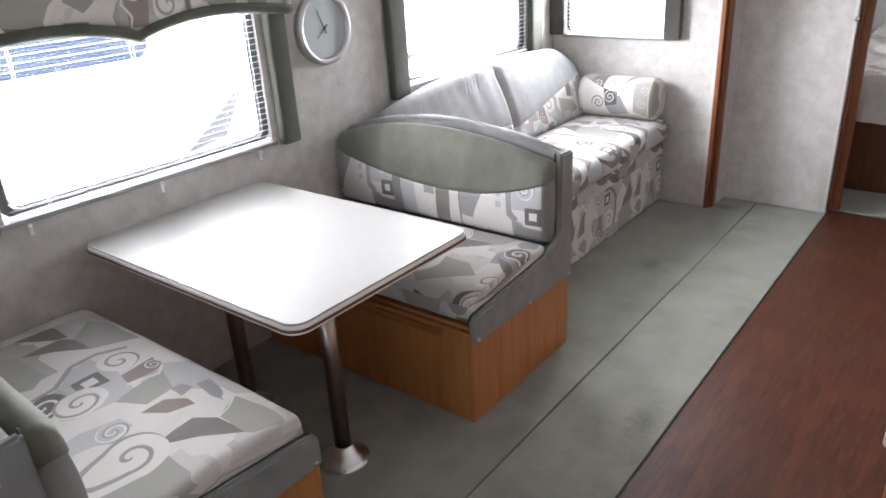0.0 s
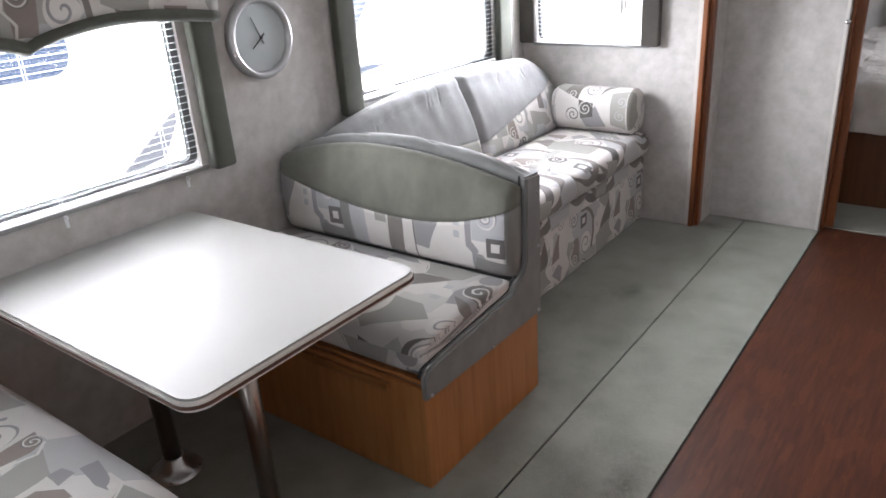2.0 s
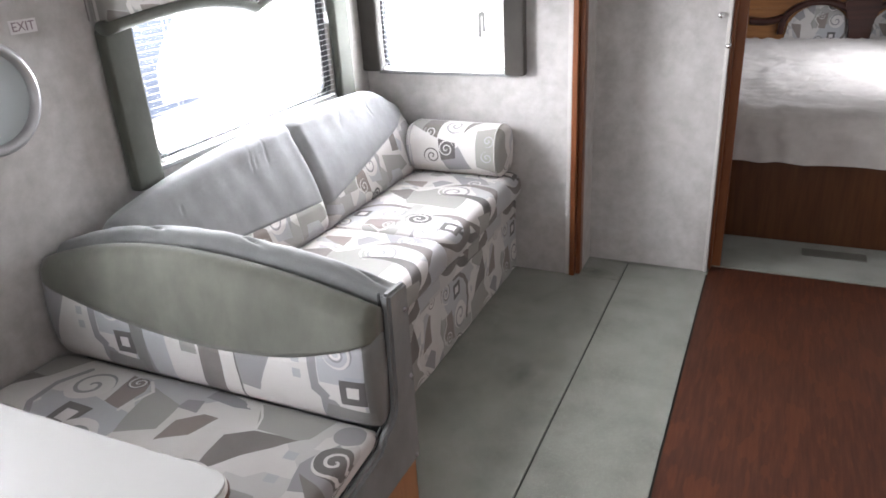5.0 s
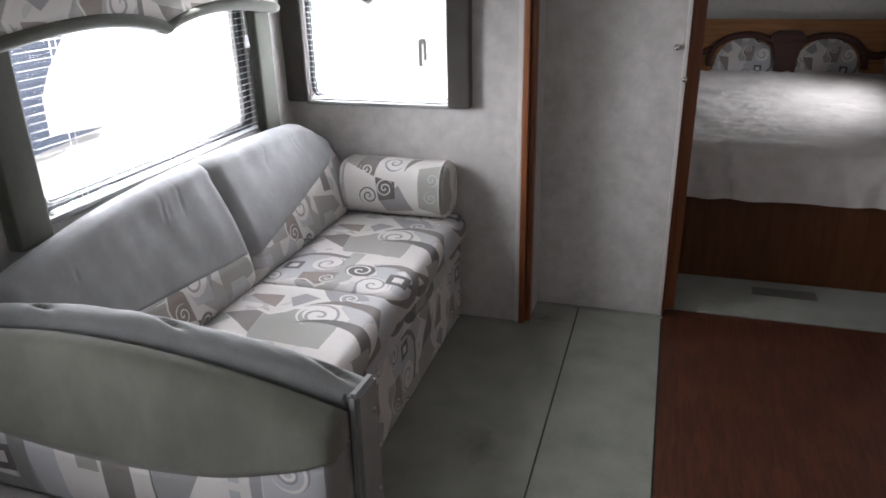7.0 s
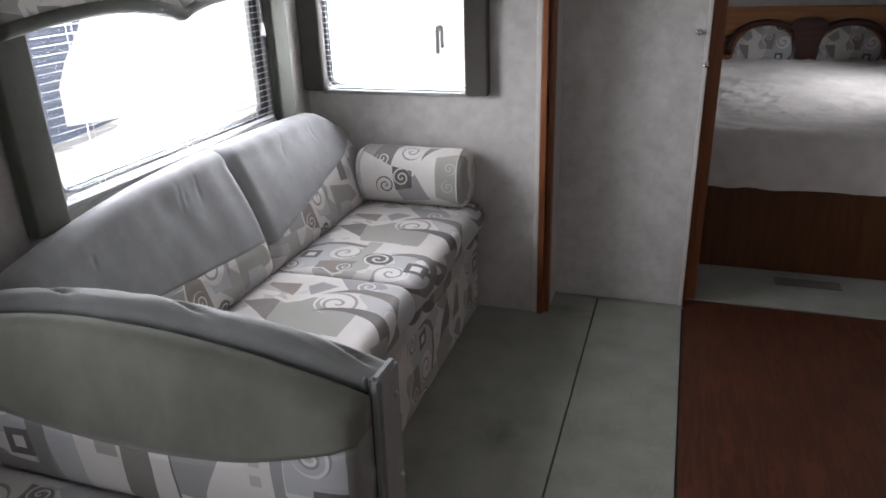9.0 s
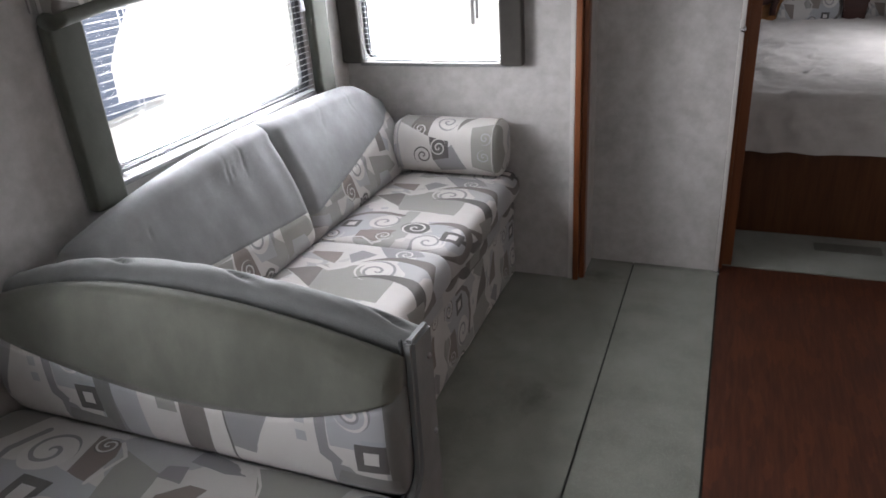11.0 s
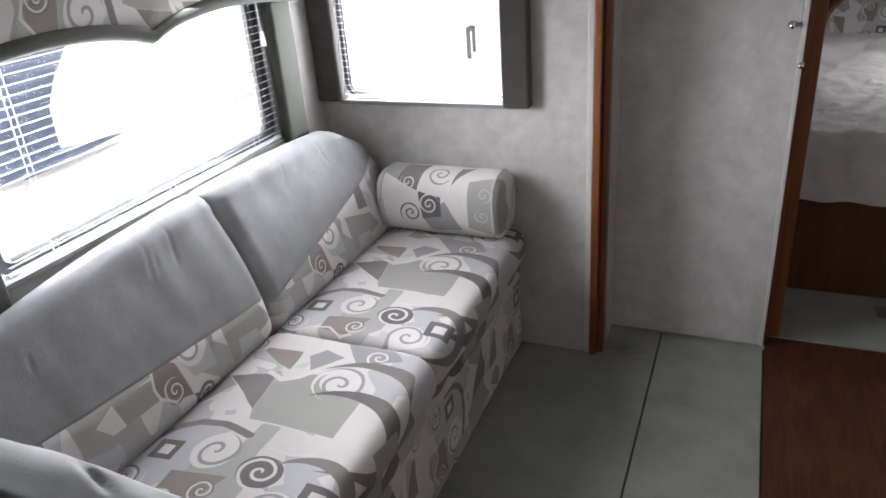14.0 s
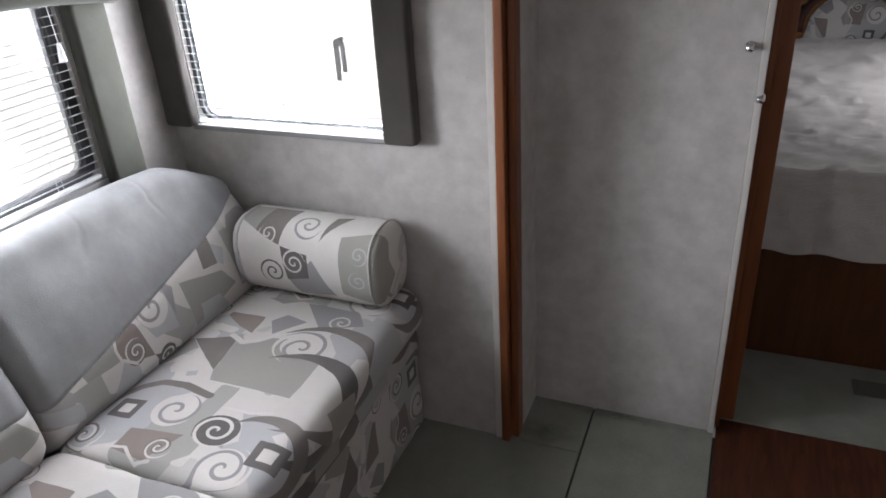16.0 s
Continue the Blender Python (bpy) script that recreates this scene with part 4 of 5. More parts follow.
part("bell", lathe([(0.003, 0.05), (0.006, 0.045), (0.011, 0.004), (0.009, 0.0), (0.001, 0.0)], (0.032, 2.20, 1.30), "Z", 14), BLINDWHITE, tassel)

for a in (-0.86, -0.37, 0.10):
    clip = thing("blind_clip", (0.002, a, W1[2] - 0.03), "small white plastic hold-down clip under the dinette blind", "clip", "blind clips")
    part("plate", box(0.0005, 0.004, a - 0.006, a + 0.006, W1[2] - 0.062, W1[2] - 0.018, 0.0015), BLINDWHITE, clip)
    part("hook", box(0.0045, 0.016, a - 0.004, a + 0.004, W1[2] - 0.030, W1[2] - 0.022, 0.0015), BLINDWHITE, clip)

# ---------------------------------------------------------------- wall clock and label
CY, CZ, CR = 0.533, 1.312, 0.150
clock = thing("wall_clock", (0.0, CY, CZ), "round wall clock with silver rim and pale blank face", "clock")
part("rim", lathe([(CR - 0.022, 0.018), (CR - 0.018, 0.032), (CR - 0.006, 0.038), (CR + 0.006, 0.03), (CR + 0.010, 0.016), (CR + 0.008, 0.002), (CR - 0.02, 0.002)], (0, CY, CZ), "X", 48), SILVER, clock, "brushed silver rim")
part("face", plate([((CR - 0.016) * math.cos(2 * math.pi * i / 48), (CR - 0.016) * math.sin(2 * math.pi * i / 48)) for i in range(48)], 0.006, lambda a, b, c: Vector((0.0115 + c, CY + a, CZ + b))), FACE, clock, "pale blue-grey dial")


def clock_pointer(name, degrees, length, tail, width, out):
    a = radians(degrees)
    d, s = Vector((0, math.sin(a), math.cos(a))), Vector((0, math.cos(a), -math.sin(a)))
    o = Vector((out, CY, CZ))
    pts = [(-tail, -width), (-tail, width), (length, width * 0.4), (length, -width * 0.4)]
    part(name, plate(pts, 0.0015, lambda p, q, c: o + d * p + s * q + Vector((c, 0, 0))), BLACK, clock)


clock_pointer("minute_pointer", -24, 0.088, 0.026, 0.0032, 0.0195)
clock_pointer("hour_pointer", -128, 0.062, 0.022, 0.004, 0.0222)
part("pointer_cap", lathe([(0.006, 0.0), (0.006, 0.005), (0.0001, 0.006)], (0.0225, CY, CZ), "X", 14), BLACK, clock)

sign = thing("exit_label", (0.001, 0.712, 1.478), "small white label with exit lettering on the wall", "label")
part("backing", box(0.0005, 0.002, 0.669, 0.755, 1.460, 1.497), LABELWHITE, sign)
text = bpy.data.curves.new("lettering", "FONT")
text.body, text.size, text.align_x, text.align_y, text.extrude = "EXIT", 0.036, "CENTER", "CENTER", 0.0004
probe = new("lettering", text)
letters = bpy.data.meshes.new_from_object(probe.evaluated_get(bpy.context.evaluated_depsgraph_get()))
bpy.data.objects.remove(probe)
letters.transform(Matrix.Translation((0.0028, 0.712, 1.478)) @ Matrix(((0, 0, 1, 0), (1, 0, 0, 0), (0, 1, 0, 0), (0, 0, 0, 1))))
part("lettering", letters, LABELRED, sign, "dark lettering reading exit")

# ---------------------------------------------------------------- dinette
TZ = 0.740
table = thing("dinette_table", (0.6, -0.33, 0), "off-white laminate dinette table on two metal posts", "table")
TX0, TX1, TY0, TY1 = 0.004, 1.112, -0.715, 0.078


def slab(grow, z0, z1, bevel=0.0):
    return plate(ring_outline(TX0 - grow, TX1 + grow, TY0 - grow, TY1 + grow, 0.055 + grow, 8), z1 - z0, lambda a, b, c: Vector((a, b, z0 + c)), bevel)


part("tabletop", slab(0, TZ - 0.006, TZ, 0.002), LAMINATE, table, "off-white laminate top")
part("edging", slab(0.003, TZ - 0.034, TZ - 0.007, 0.003), EDGE, table, "off-white rubber edging")
part("edge_line", slab(0.006, TZ - 0.025, TZ - 0.017), BROWNLINE, table, "brown line round the edge")
for lx, ly in ((0.885, -0.412), (0.35, -0.395)):
    post = part("post", tube((lx, ly, 0.01), (lx, ly, TZ - 0.035), 0.029, 28), DULLCHROME, table, "dark reflective metal post")
    part("floor_flange", lathe([(0.088, 0.001), (0.088, 0.006), (0.072, 0.013), (0.052, 0.030), (0.036, 0.062), (0.0305, 0.066), (0.0305, 0.001)], (lx, ly, 0), "Z", 32), SATIN, table, "satin chrome floor flange")
    part("top_flange", lathe([(0.032, TZ - 0.080), (0.04, TZ - 0.076), (0.08, TZ - 0.040), (0.08, TZ - 0.0345), (0.03, TZ - 0.0345)], (lx, ly, 0), "Z", 32), STEEL, table)
    for i in range(4):
        a = radians(45 + 90 * i)
        part("screw", lathe([(0.005, 0.0), (0.005, 0.002), (0.0001, 0.003)], (lx + 0.079 * math.cos(a), ly + 0.079 * math.sin(a), 0.0075), "Z", 8), BLACK, table)


def smooth(x):
    x = max(0.0, min(1.0, x))
    return x * x * (3 - 2 * x)


BX = 1.155


def back_top(x):
    return 0.948 - 0.17 * ((x - 0.55) / 0.6) ** 2 * (0.72 if x < 0.55 else 0.47)


def back_join(x):
    return 0.677 + (0.205 if x < 0.68 else 0.44) * (x - 0.68) ** 2


def build_bench(y0, d, label, start, ks, deep=0.0):
    """A dinette bench: y0 is its front, d the way (1 or -1) towards its back."""
    b = thing("dinette_bench", (0.6, y0 + d * 0.35, 0), label, "bench", "dinette benches")

    def at(x, f, z):
        return Vector((x, y0 + d * (f + (deep if f > 0.45 else 0.0)), z))

    def block(x0, x1, f0, f1, z0, z1, bevel=0.002):
        ys = sorted((y0 + d * f0, y0 + d * f1))
        return box(x0, x1, ys[0], ys[1], z0, z1, bevel)

    part("front_panel", block(0.002, BX - 0.019, 0.0, 0.018, 0.001, 0.372), OAK_X, b, "honey-brown wooden front panel")
    part("end_panel", block(BX - 0.018, BX, 0.0, 0.69, 0.001, 0.372), OAK_X, b, "honey-brown wooden end panel")
    part("seat_board", block(0.002, BX - 0.019, 0.02, 0.69, 0.373, 0.386), OAK_X, b)
    part("cleat", block(0.25, BX - 0.13, -0.020, -0.001, 0.335, 0.362, 0.003), OAK_LONG, b, "wooden cleat below the cushion")
    for x in (0.35, 0.62, 0.96):
        part("screw", lathe([(0.006, 0.0), (0.006, 0.002), (0.0001, 0.003)], at(x, -0.020, 0.349), "Y", 8), BLACK, b)
    # seat cushion
    prof = rounded(0.015, 0.56, 0.388, 0.515, 0.045, 0.03)
    part("seat_cushion", pillow(BX - 0.024, prof, lambda s, p, q: at(0.012 + s, p, q + 0.012 * math.sin(math.pi * min(1, max(0, (p - 0.02) / 0.5)))), seed=y0, puff=0.004, start=start, round_end=0.03, grow=ks, rise=d), BENCHPRINT, b, "printed cloth seat cushion")
    # backrest: printed below, velour above
    nx, nz = 44, 10
    low, lowuv, high = [], [], []
    for i in range(nx + 1):
        x = 0.014 + (BX - 0.006 - 0.014) * i / nx
        e = min(i, nx - i)
        tuck = (0.014, 0.005, 0.001, 0.0)[min(e, 3)]
        zj, zt = back_join(x), back_top(x)
        row, uvr = [], []
        for k in range(nz + 1):
            z = 0.527 + (zj - 0.527) * k / nz
            bulge = 0.022 * math.sin(math.pi * min(1, (z - 0.50) / 0.36)) - (0.010 if k == 0 else 0.003 if k == 1 else 0)
            row.append(at(x, 0.525 - bulge + tuck + 0.05 * (z - 0.53), z))
            uvr.append((x - 0.997, z))
        for z in (zj, 0.527):
            row.append(at(x, 0.60, z))
            uvr.append((x - 0.997, z))
        low.append(row)
        lowuv.append(uvr + [uvr[0]])
        row = []
        for k in range(nz + 1):
            z = zj + (zt - 0.050 - zj) * k / nz
            bulge = 0.022 * math.sin(math.pi * min(1, (z - 0.50) / 0.40))
            w = 0.004 * noise.noise(Vector((x * 6, z * 10, y0)))
            row.append(at(x, 0.524 - bulge + tuck + 0.05 * (z - 0.53) + w, z))
        for k in range(1, 7):
            g = math.pi * k / 6
            row.append(at(x, 0.573 - 0.033 * math.cos(g), zt - 0.050 + 0.030 * math.sin(g)))
        row.append(at(x, 0.60, zj))
        high.append(row)
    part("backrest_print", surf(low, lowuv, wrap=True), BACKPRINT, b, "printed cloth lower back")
    part("backrest_top", surf(high, wrap=True), OLIVE, b, "olive-grey velour upper back")
    # the padded rear cover with its rolled top
    rear = []
    for i in range(241):
        x = 0.006 + (BX - 0.006) * i / 240
        zt = back_top(x) - 0.004 + 0.006 * noise.noise(Vector((x * 3.5, 3, y0))) + 0.0015 * noise.noise(Vector((x * 22, 5, y0)))
        row = [at(x, 0.612, 0.389), at(x, 0.612, zt - 0.062)]
        for k in range(21):
            g = math.pi * k / 20
            fold = 0.0
            for xc in (0.38, 0.72, 1.09):
                slit = 11.5 - 45 * (x - xc)
                fold += 0.015 * math.exp(-((x - xc) / 0.045) ** 2) * math.exp(-((k - slit) / 1.1) ** 2)
            row.append(at(x, 0.655 - 0.046 * math.cos(g), zt - 0.032 + (0.036 - fold) * math.sin(g) - fold * 0.4 + 0.003 * noise.noise(Vector((x * 12 + k * 0.2, k * 0.25, 1)))))
        row += [at(x, 0.699, zt - 0.08), at(x, 0.690, 0.389)]
        rear.append(row)
    part("back_cover", surf(rear, wrap=True), COVERVELOUR, b, "grey-green velour back cover with rolled top")
    # L-shaped padded end trim
    outline = [(-0.004, 0.337), (0.695, 0.325), (0.697, 0.866), (0.60, 0.872)]
    for k in range(9):
        g = k / 8
        outline.append((0.594 - 0.010 * g - 0.055 * g ** 5, 0.62 - 0.11 * g ** 0.8))
    outline += [(0.50, 0.484), (0.05, 0.448), (0.012, 0.44), (-0.004, 0.42)]
    part("end_trim", plate(outline, 0.026, lambda f, z, c: Vector((BX - 0.010 + c, at(0, f, 0).y, z)), 0.008), COVERVELOUR, b, "grey velour L-shaped end trim")
    # near-black line puts the shaded gap between cushions and trim into colour
    inner = outline[3:] + [(-0.004, 0.40)]
    line = []
    for (f0, z0), (f1, z1) in zip(inner, inner[1:]):
        m = max(1, int(math.dist((f0, z0), (f1, z1)) / 0.03))
        line += [(f0 + (f1 - f0) * i / m, z0 + (z1 - z0) * i / m) for i in range(m)]
    rows = [[at(BX - 0.012 + 0.0045 * math.cos(g), f + 0.0045 * math.sin(g) * 0.7, z + 0.0045 * math.sin(g) * 0.7) for g in (0, 1.05, 2.09, 3.14, 4.19, 5.24)] for f, z in line]
    part("trim_gap_line", surf(rows, wrap=True), GAPLINE, b, "dark line for the shaded gap along the trim")
    for f, z in ((0.02, 0.353), (0.36, 0.345), (0.668, 0.345), (0.672, 0.60), (0.668, 0.80)):
        part("button", lathe([(0.007, 0.0), (0.007, 0.003), (0.004, 0.006), (0.0001, 0.007)], Vector((BX + 0.0155, at(0, f, 0).y, z)), "X", 12), STEEL, b)
    return b


build_bench(0.0, 1, "dinette bench with printed cushions and honey-brown wooden base", (0.182, 0.064), 0.86)
build_bench(-0.735, -1, "dinette bench opposite, printed seat and velour back", (-0.072, 0.617), 1.0, 0.06)

# ---------------------------------------------------------------- sofa
sofa = thing("sofa", (0.42, 1.65, 0), "two-cushion sofa in printed cloth with grey velour back", "sofa")
SY0, SYM, SY1 = 0.745, 1.648, 2.565
part("frame_base", boxes((0.03, 0.775, SY0 + 0.02, SY1 - 0.01, 0.002, 0.385)), BLACK, sofa)
for ya, yb in ((SY0, SYM), (SYM, SY1)):
    prof = rounded(0.27, 0.848, 0.405, 0.535, 0.055, 0.025)

    def seat_place(s, p, q, ya=ya):
        crown = 0.014 * math.sin(math.pi * min(1, max(0, (p - 0.27) / 0.58)))
        return Vector((p, ya + 0.002 + s, q + (crown if q > 0.47 else 0)))

    part("seat_cushion", pillow(yb - ya - 0.004, prof, seat_place, seed=ya, puff=0.006, start=(ya - SYM, -0.061), round_end=0.035), PRINT, sofa, "printed cloth seat cushion")
prof = rounded(0.755, 0.812, 0.003, 0.402, 0.02, 0.03)
part("skirt", pillow(SY1 - SY0, prof, lambda s, p, q: Vector((p, SY0 + s, q)), seed=4, start=(-0.151, 0.5), round_end=0.02, steps=40, wrinkle=0.008), PRINT, sofa, "printed cloth front down to the carpet")


CREASES = ((1.37, 0.6, 0.028), (1.41, 0.8, 0.022), (1.455, 0.5, 0.036), (2.02, 0.9, 0.03), (2.19, -0.3, 0.04), (0.98, 0.5, 0.02))


def sofa_top(y):
    f = (y - 1.68) / 0.9
    base = 0.99 - (0.085 if f < 0 else 0.05) * abs(f) ** 2.4
    return base - 0.085 * smooth((y - 2.30) / 0.28)


for ya, yb, ja, jb in ((SY0, SYM - 0.012, 0.735, 0.665), (SYM - 0.008, SY1 - 0.01, 0.635, 0.82)):
    low, lowuv, high = [], [], []
    n = 170
    for i in range(n + 1):
        y = ya + (yb - ya) * i / n
        edge = min(y - ya, yb - y)
        tuck = 0.05 * (1 - math.sqrt(max(0, 1 - (1 - min(1, edge / 0.05)) ** 2)))
        zt = sofa_top(y) - 0.35 * tuck
        zj = min(ja + (jb - ja) * (y - ya) / (yb - ya), zt - 0.06)

        def face(z, y=y, tuck=tuck, zt=zt):
            f = (z - 0.50) / (zt - 0.50)
            fold = 0.006 * noise.noise(Vector((y * 14, z * 3, 1.5))) * f
            for yc, lean, far in CREASES:
                near = max(0.0, 1 - abs(zt - 0.075 - z) / far)
                fold -= 0.006 * near * math.exp(-(((y - yc) - lean * (z - zt)) / 0.0045) ** 2)
            crevice = 0.035 * max(0.0, 1 - (z - 0.525) / 0.045)
            return 0.335 - 0.17 * f + 0.035 * math.sin(math.pi * f) - tuck + fold - crevice

        row, uvr = [], []
        for k in range(9):
            z = 0.50 + (zj - 0.50) * k / 8
            row.append(Vector((face(z), y, z)))
            uvr.append((y - 1.64, z - 0.45))
        for x, z in ((0.15, zj), (0.15, 0.50)):
            row.append(Vector((x, y, z)))
            uvr.append((y - 1.64, 0.3))
        low.append(row)
        lowuv.append(uvr + [uvr[0]])
        row = []
        for k in range(23):
            z = zj + (zt - 0.055 - zj) * k / 22
            row.append(Vector((face(z) - 0.001, y, z)))
        fx = face(zt - 0.055)
        for k in range(1, 8):
            g = math.pi * k / 7
            cx = (fx + 0.055) / 2
            row.append(Vector((cx + (fx - 0.055) / 2 * math.cos(g), y, zt - 0.055 + 0.055 * math.sin(g))))
        row.append(Vector((0.06, y, zj)))
        high.append(row)
    bc = part("back_cushion", surf(high, wrap=True), VELOUR, sofa, "grey velour upper back cushion")
    part("printed_panel", surf(low, lowuv, wrap=True), SOFABACK, bc, "printed cloth lower back")

bolster = thing("bolster_cushion", (0.56, 2.465, 0.54), "cylindrical printed bolster cushion lying on the sofa", "cushion")
ring = []
BR = 0.122
for k in range(30):
    a = radians(260 - 12 * k)
    full = (abs(math.cos(a)) ** 2.7 + abs(math.sin(a)) ** 2.7) ** (-1 / 2.7)
    ring.append((2.468 + 0.89 * BR * full * math.cos(a), 0.672 + BR * full * math.sin(a)))
part("roll", pillow(0.505, ring, lambda s, p, q: Vector((0.300 + s, p, q)), seed=9, start=(0.0, 0.0), round_end=0.03, puff=0.002, wrinkle=0.004), ROLLPRINT, bolster, "printed cloth roll")
for ex in (0.330, 0.777):
    rows = []
    for k in range(41):
        a = 2 * math.pi * k / 40
        full = (abs(math.cos(a)) ** 2.7 + abs(math.sin(a)) ** 2.7) ** (-1 / 2.7) * BR + 0.001
        c = Vector((ex, 2.468 + 0.89 * full * math.cos(a), 0.672 + full * math.sin(a)))
        rows.append([c + Vector((0.004 * math.cos(g), 0.004 * math.sin(g) * math.cos(a), 0.004 * math.sin(g) * math.sin(a))) for g in (0, 1.57, 3.14, 4.71)])
    part("piping", surf(rows, wrap=True, caps=False), PRINT, bolster)

# ---------------------------------------------------------------- bedroom seen through the door
BED0 = 3.31
bed = thing("bed", (2.4, 4.2, 0), "bed with pale quilted cover on a honey-brown wooden base", "bed")
part("base_panel", box(1.62, 3.0, BED0 + 0.02, BED0 + 0.045, 0.003, 0.50, 0.003), OAK_BED_SHADED, bed, "honey-brown wooden base panel, darkened for shade")
part("side_panel", box(1.62, 1.64, BED0 + 0.046, 5.02, 0.003, 0.50, 0.003), OAK_BED_SHADED, bed)
rows, uvs = [], []
for i in range(91):
    x = 1.58 + 1.44 * i / 90
    col = []
    for k in range(96):
        if k < 12:
            f = k / 11
            y, z = BED0 - 0.02 + 0.03 * f ** 3, 0.452 + 0.205 * f
            y += 0.010 * math.sin(x * 31 + 2 * math.sin(x * 7)) * (1 - f)
            z += 0.012 * noise.noise(Vector((x * 7, 1, 1))) * (1 - f)
            y -= 0.012 * max(0.0, 1 - 4 * abs(noise.noise(Vector((x * 9, f * 1.5, 4))))) * f
        elif k < 17:
            g = (k - 11) / 6 * math.pi / 2
            y, z = BED0 + 0.07 - 0.06 * math.cos(g), 0.655 + 0.055 * math.sin(g)
        else:
            f = (k - 17) / 78
            y, z = BED0 + 0.07 + f * 1.66, 0.712 + 0.115 * smooth(f * 1.1) + 0.012 * noise.noise(Vector((x * 2.2, f * 9, 5))) + 0.007 * noise.noise(Vector((x * 4 + f * 5, f * 26, 8))) + 0.013 * max(0.0, 1 - 4 * abs(noise.noise(Vector((x * 3.5 + f * 5, f * 17, 3))))) ** 2 + 0.011 * max(0.0, 1 - 4 * abs(noise.noise(Vector((x * 9 - f * 7, f * 30, 7))))) ** 2
        z += 0.008 * noise.noise(Vector((x * 6, y * 6, 2)))
        col.append(Vector((x, y, z)))
    rows.append(col)
cover = surf(rows)
part("bedcover", cover, COVER, bed, "pale grey quilted bedcover")
part("mattress", box(1.63, 2.99, BED0 + 0.05, 5.0, 0.502, 0.66, 0.03), CEIL, bed)

HB = 5.07
head = thing("headboard", (2.42, HB, 0), "wooden headboard with dark arches and padded printed panels", "headboard")
part("rail", box(1.70, 3.03, HB, HB + 0.03, 1.035, 1.175, 0.003), OAK_LONG, head, "honey-brown upper rail")
part("back_board", box(1.70, 3.03, HB + 0.005, HB + 0.028, 0.40, 1.034), OAK_LONG, head)


def arch_band(xc, half, z0, top, width):
    """A dark arched moulding that sweeps down towards its outer side."""
    rows_ = []
    for i in range(33):
        t = i / 32
        a = math.pi * t
        x = xc - half * math.cos(a)
        z = z0 + (top - z0) * math.sin(a) ** 0.75 if 0 < t < 1 else z0
        nx_, nz_ = -math.cos(a), math.sin(a)
        rows_.append([Vector((x - nx_ * width * 0.5, HB - 0.002, z - nz_ * width * 0.5)), Vector((x - nx_ * width * 0.4, HB - 0.028, z - nz_ * width * 0.4)), Vector((x + nx_ * width * 0.4, HB - 0.028, z + nz_ * width * 0.4)), Vector((x + nx_ * width * 0.5, HB - 0.002, z + nz_ * width * 0.5))])
    return surf(rows_, wrap=True)


for xc in (2.165, 2.675):
    part("arch", arch_band(xc, 0.235, 0.86, 1.075, 0.045), MAHOGANY, head, "dark-stained arched moulding")
    rows, uvs = [], []
    for i in range(17):
        t = -1 + 2 * i / 16
        x = xc + 0.215 * t
        zt = 0.80 + 0.255 * max(0.0, 1 - t * t) ** 0.45
        col = [Vector((x, HB - 0.004 - 0.016 * math.sin(math.pi * k / 7) * math.sqrt(max(0, 1 - t * t)), 0.72 + (zt - 0.72) * k / 7)) for k in range(8)]
        rows.append(col)
        uvs.append([(x * 1.35, 0.2 + q.z * 1.35) for q in col])
    part("padded_panel", surf(rows, uvs), PRINT, head, "padded printed cloth panel")
half = [(0.060, 1.105), (0.105, 1.085), (0.118, 1.055), (0.100, 1.01), (0.082, 0.96), (0.070, 0.90), (0.068, 0.83), (0.080, 0.75), (0.080, 0.70)]
part("centre_post", plate([(w, z) for w, z in half] + [(-w, z) for w, z in half[::-1]], 0.030, lambda a, b, c: Vector((2.42 + a, HB - 0.002 - c, b)), 0.008), MAHOGANY, head, "dark-stained centre ornament")
for s, x0, x1 in ((-1, 1.72, 1.95), (1, 2.89, 3.02)):
    rows = []
    for i in range(13):
        f = i / 12
        x = x0 + (x1 - x0) * f
        z = 0.955 - 0.02 * math.sin(math.pi * f) + (0.02 * (f if s < 0 else 1 - f))
        rows.append([Vector((x, HB - 0.002, z - 0.026)), Vector((x, HB - 0.024, z - 0.018)), Vector((x, HB - 0.024, z + 0.018)), Vector((x, HB - 0.002, z + 0.026))])
    part("shoulder", surf(rows, wrap=True), MAHOGANY, head)

# faint dark stain in front of the bed, built as an added slatted plate
vent = thing("carpet_stain", (2.33, 3.2, 0.003), "dark stain on the bedroom carpet, built as a low slatted plate", "vent")
part("frame", box(2.18, 2.48, 3.155, 3.245, 0.0025, 0.006, 0.001), STAINBROWN, vent)
for i in range(9):
    part("stain_bar", box(2.195 + i * 0.031, 2.212 + i * 0.031, 3.165, 3.235, 0.0062, 0.008), STAINBROWN, vent)

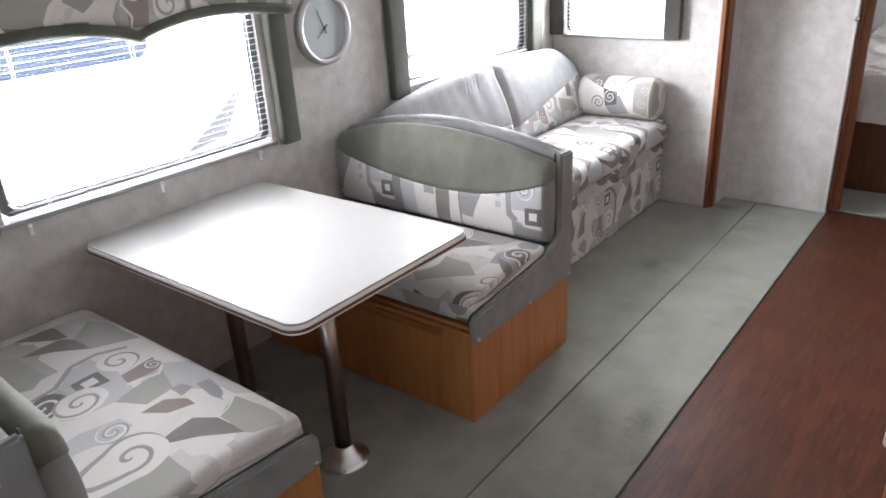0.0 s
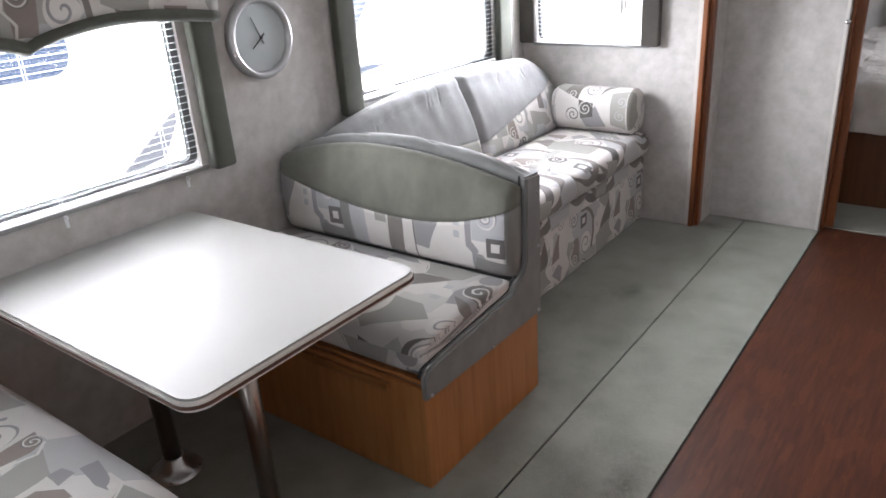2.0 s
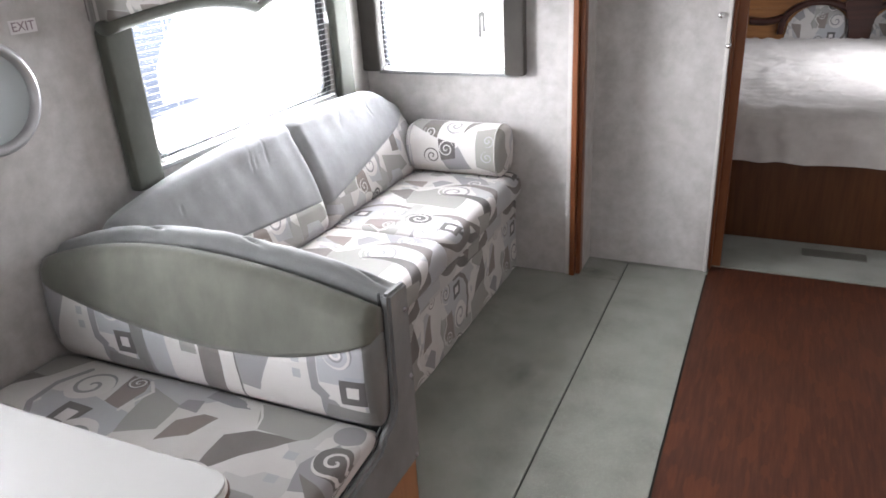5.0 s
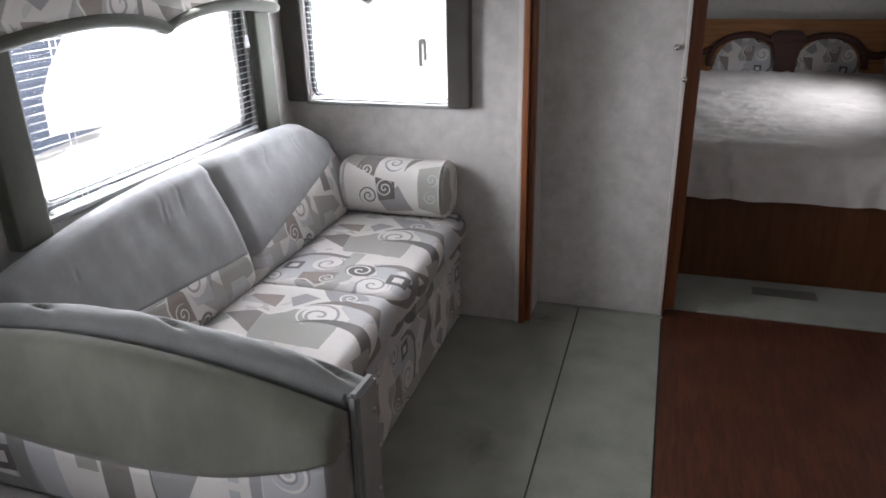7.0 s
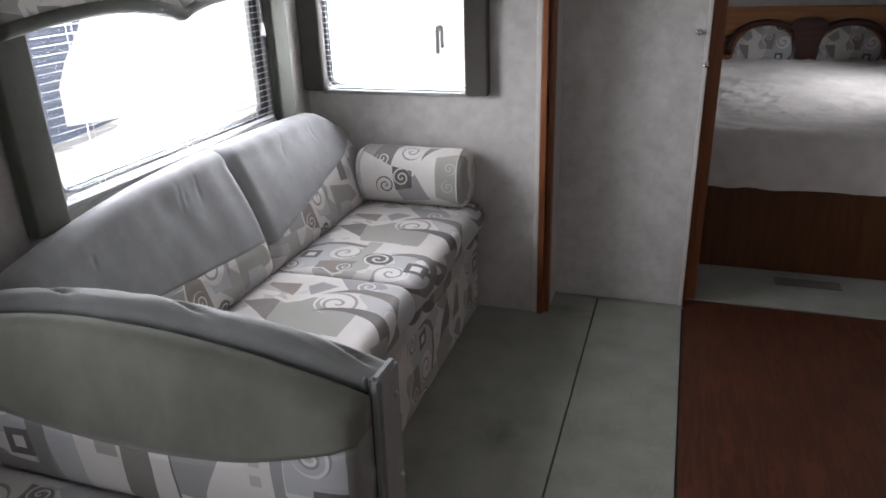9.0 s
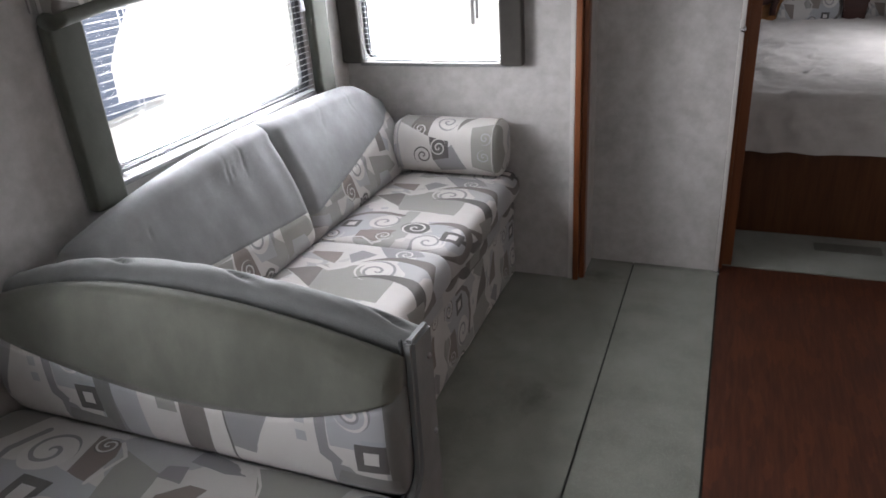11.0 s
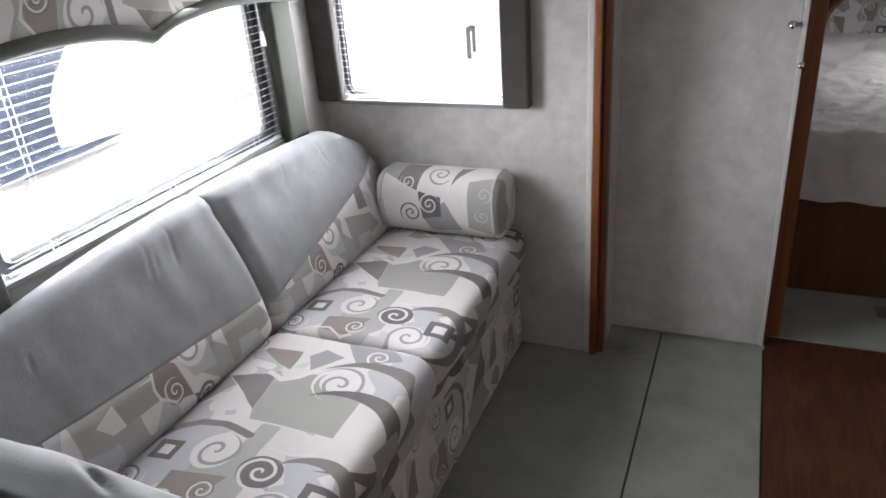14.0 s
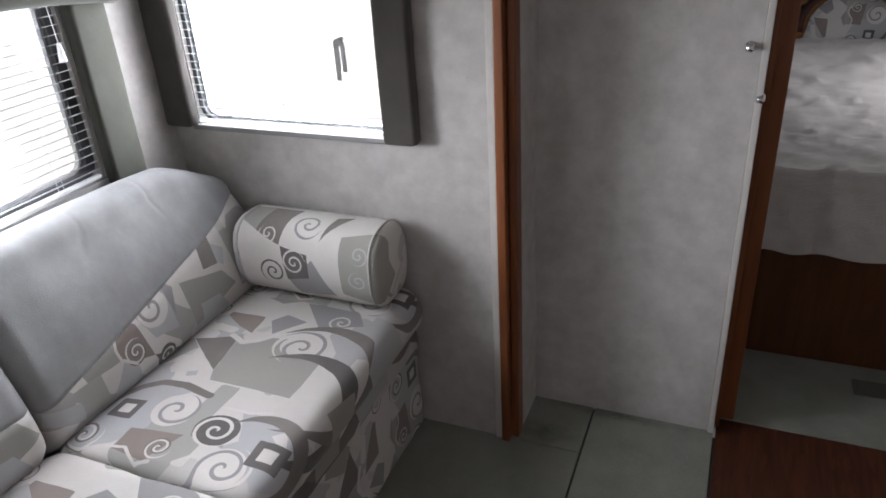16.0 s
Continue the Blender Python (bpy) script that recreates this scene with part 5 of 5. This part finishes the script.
# ---------------------------------------------------------------- kitchen cabinet beside the aisle
cab = thing("kitchen_cabinet", (2.75, 0.65, 0), "honey-brown wooden kitchen cabinet beside the aisle", "cabinet")
part("body", box(2.455, 3.04, -0.6, 1.19, 0.0, 0.88, 0.003), OAK_X, cab)
for y0 in (-0.58, 0.02, 0.61):
    part("door", box(2.436, 2.454, y0, y0 + 0.57, 0.03, 0.86, 0.004), OAK_Z, cab)
part("corner_post", box(2.43, 2.47, 1.192, 1.226, 0.001, 0.88, 0.004), MAHOGANY, cab, "dark reddish corner post")
part("corner_cap", box(2.424, 2.475, 1.186, 1.232, 0.0015, 0.085, 0.006), STEEL, cab, "grey metal corner cap")
part("worktop", box(2.42, 3.045, -0.62, 1.24, 0.882, 0.92, 0.006), LAMINATE, cab)

# ---------------------------------------------------------------- outdoors, seen through the blinds
structure("ground", box(-60, 60, -60, 60, -1.1, -1.0), GROUND, "pale gravel yard outside", "ground")
rv = thing("travel_trailer", (-2.3, 3, -1.0), "white travel trailer parked close alongside, with tinted window", "trailer")
SIDE = -1.0
part("body", box(SIDE - 2.5, SIDE, -9.0, 16.0, -0.98, 2.2, 0.12, 3), SHELL, rv)


def side_pane(name, outline, material, out=0.0, label=""):
    return part(name, plate(outline, 0.012, lambda a, b, c: Vector((SIDE + 0.002 + out + c, a, b))), material, rv, label)


side_pane("window", ring_outline(-1.5, 0.27, 1.175, 1.75, 0.09), TINT, label="dark tinted window")
side_pane("window_rim", ring_outline(-1.54, 0.31, 1.135, 1.79, 0.12), ALU, -0.006)
side_pane("wedge_graphic", [(0.37, 0.65), (0.63, 0.69), (0.79, 0.95)], STRIPE, 0.010, "grey wedge graphic")
side_pane("swoosh_graphic", [(1.25, 0.80), (1.75, 0.85), (2.04, 0.875), (2.10, 0.91), (2.105, 1.08), (2.17, 1.19), (2.28, 1.31), (2.38, 1.45), (1.45, 1.45), (1.25, 1.1)], BLUEGREY, 0.010, "blue-grey swoosh graphic")
side_pane("swoosh_tail", [(1.90, 0.845), (2.10, 0.855), (2.43, 0.88), (2.08, 0.912)], BLUEGREY, 0.014)
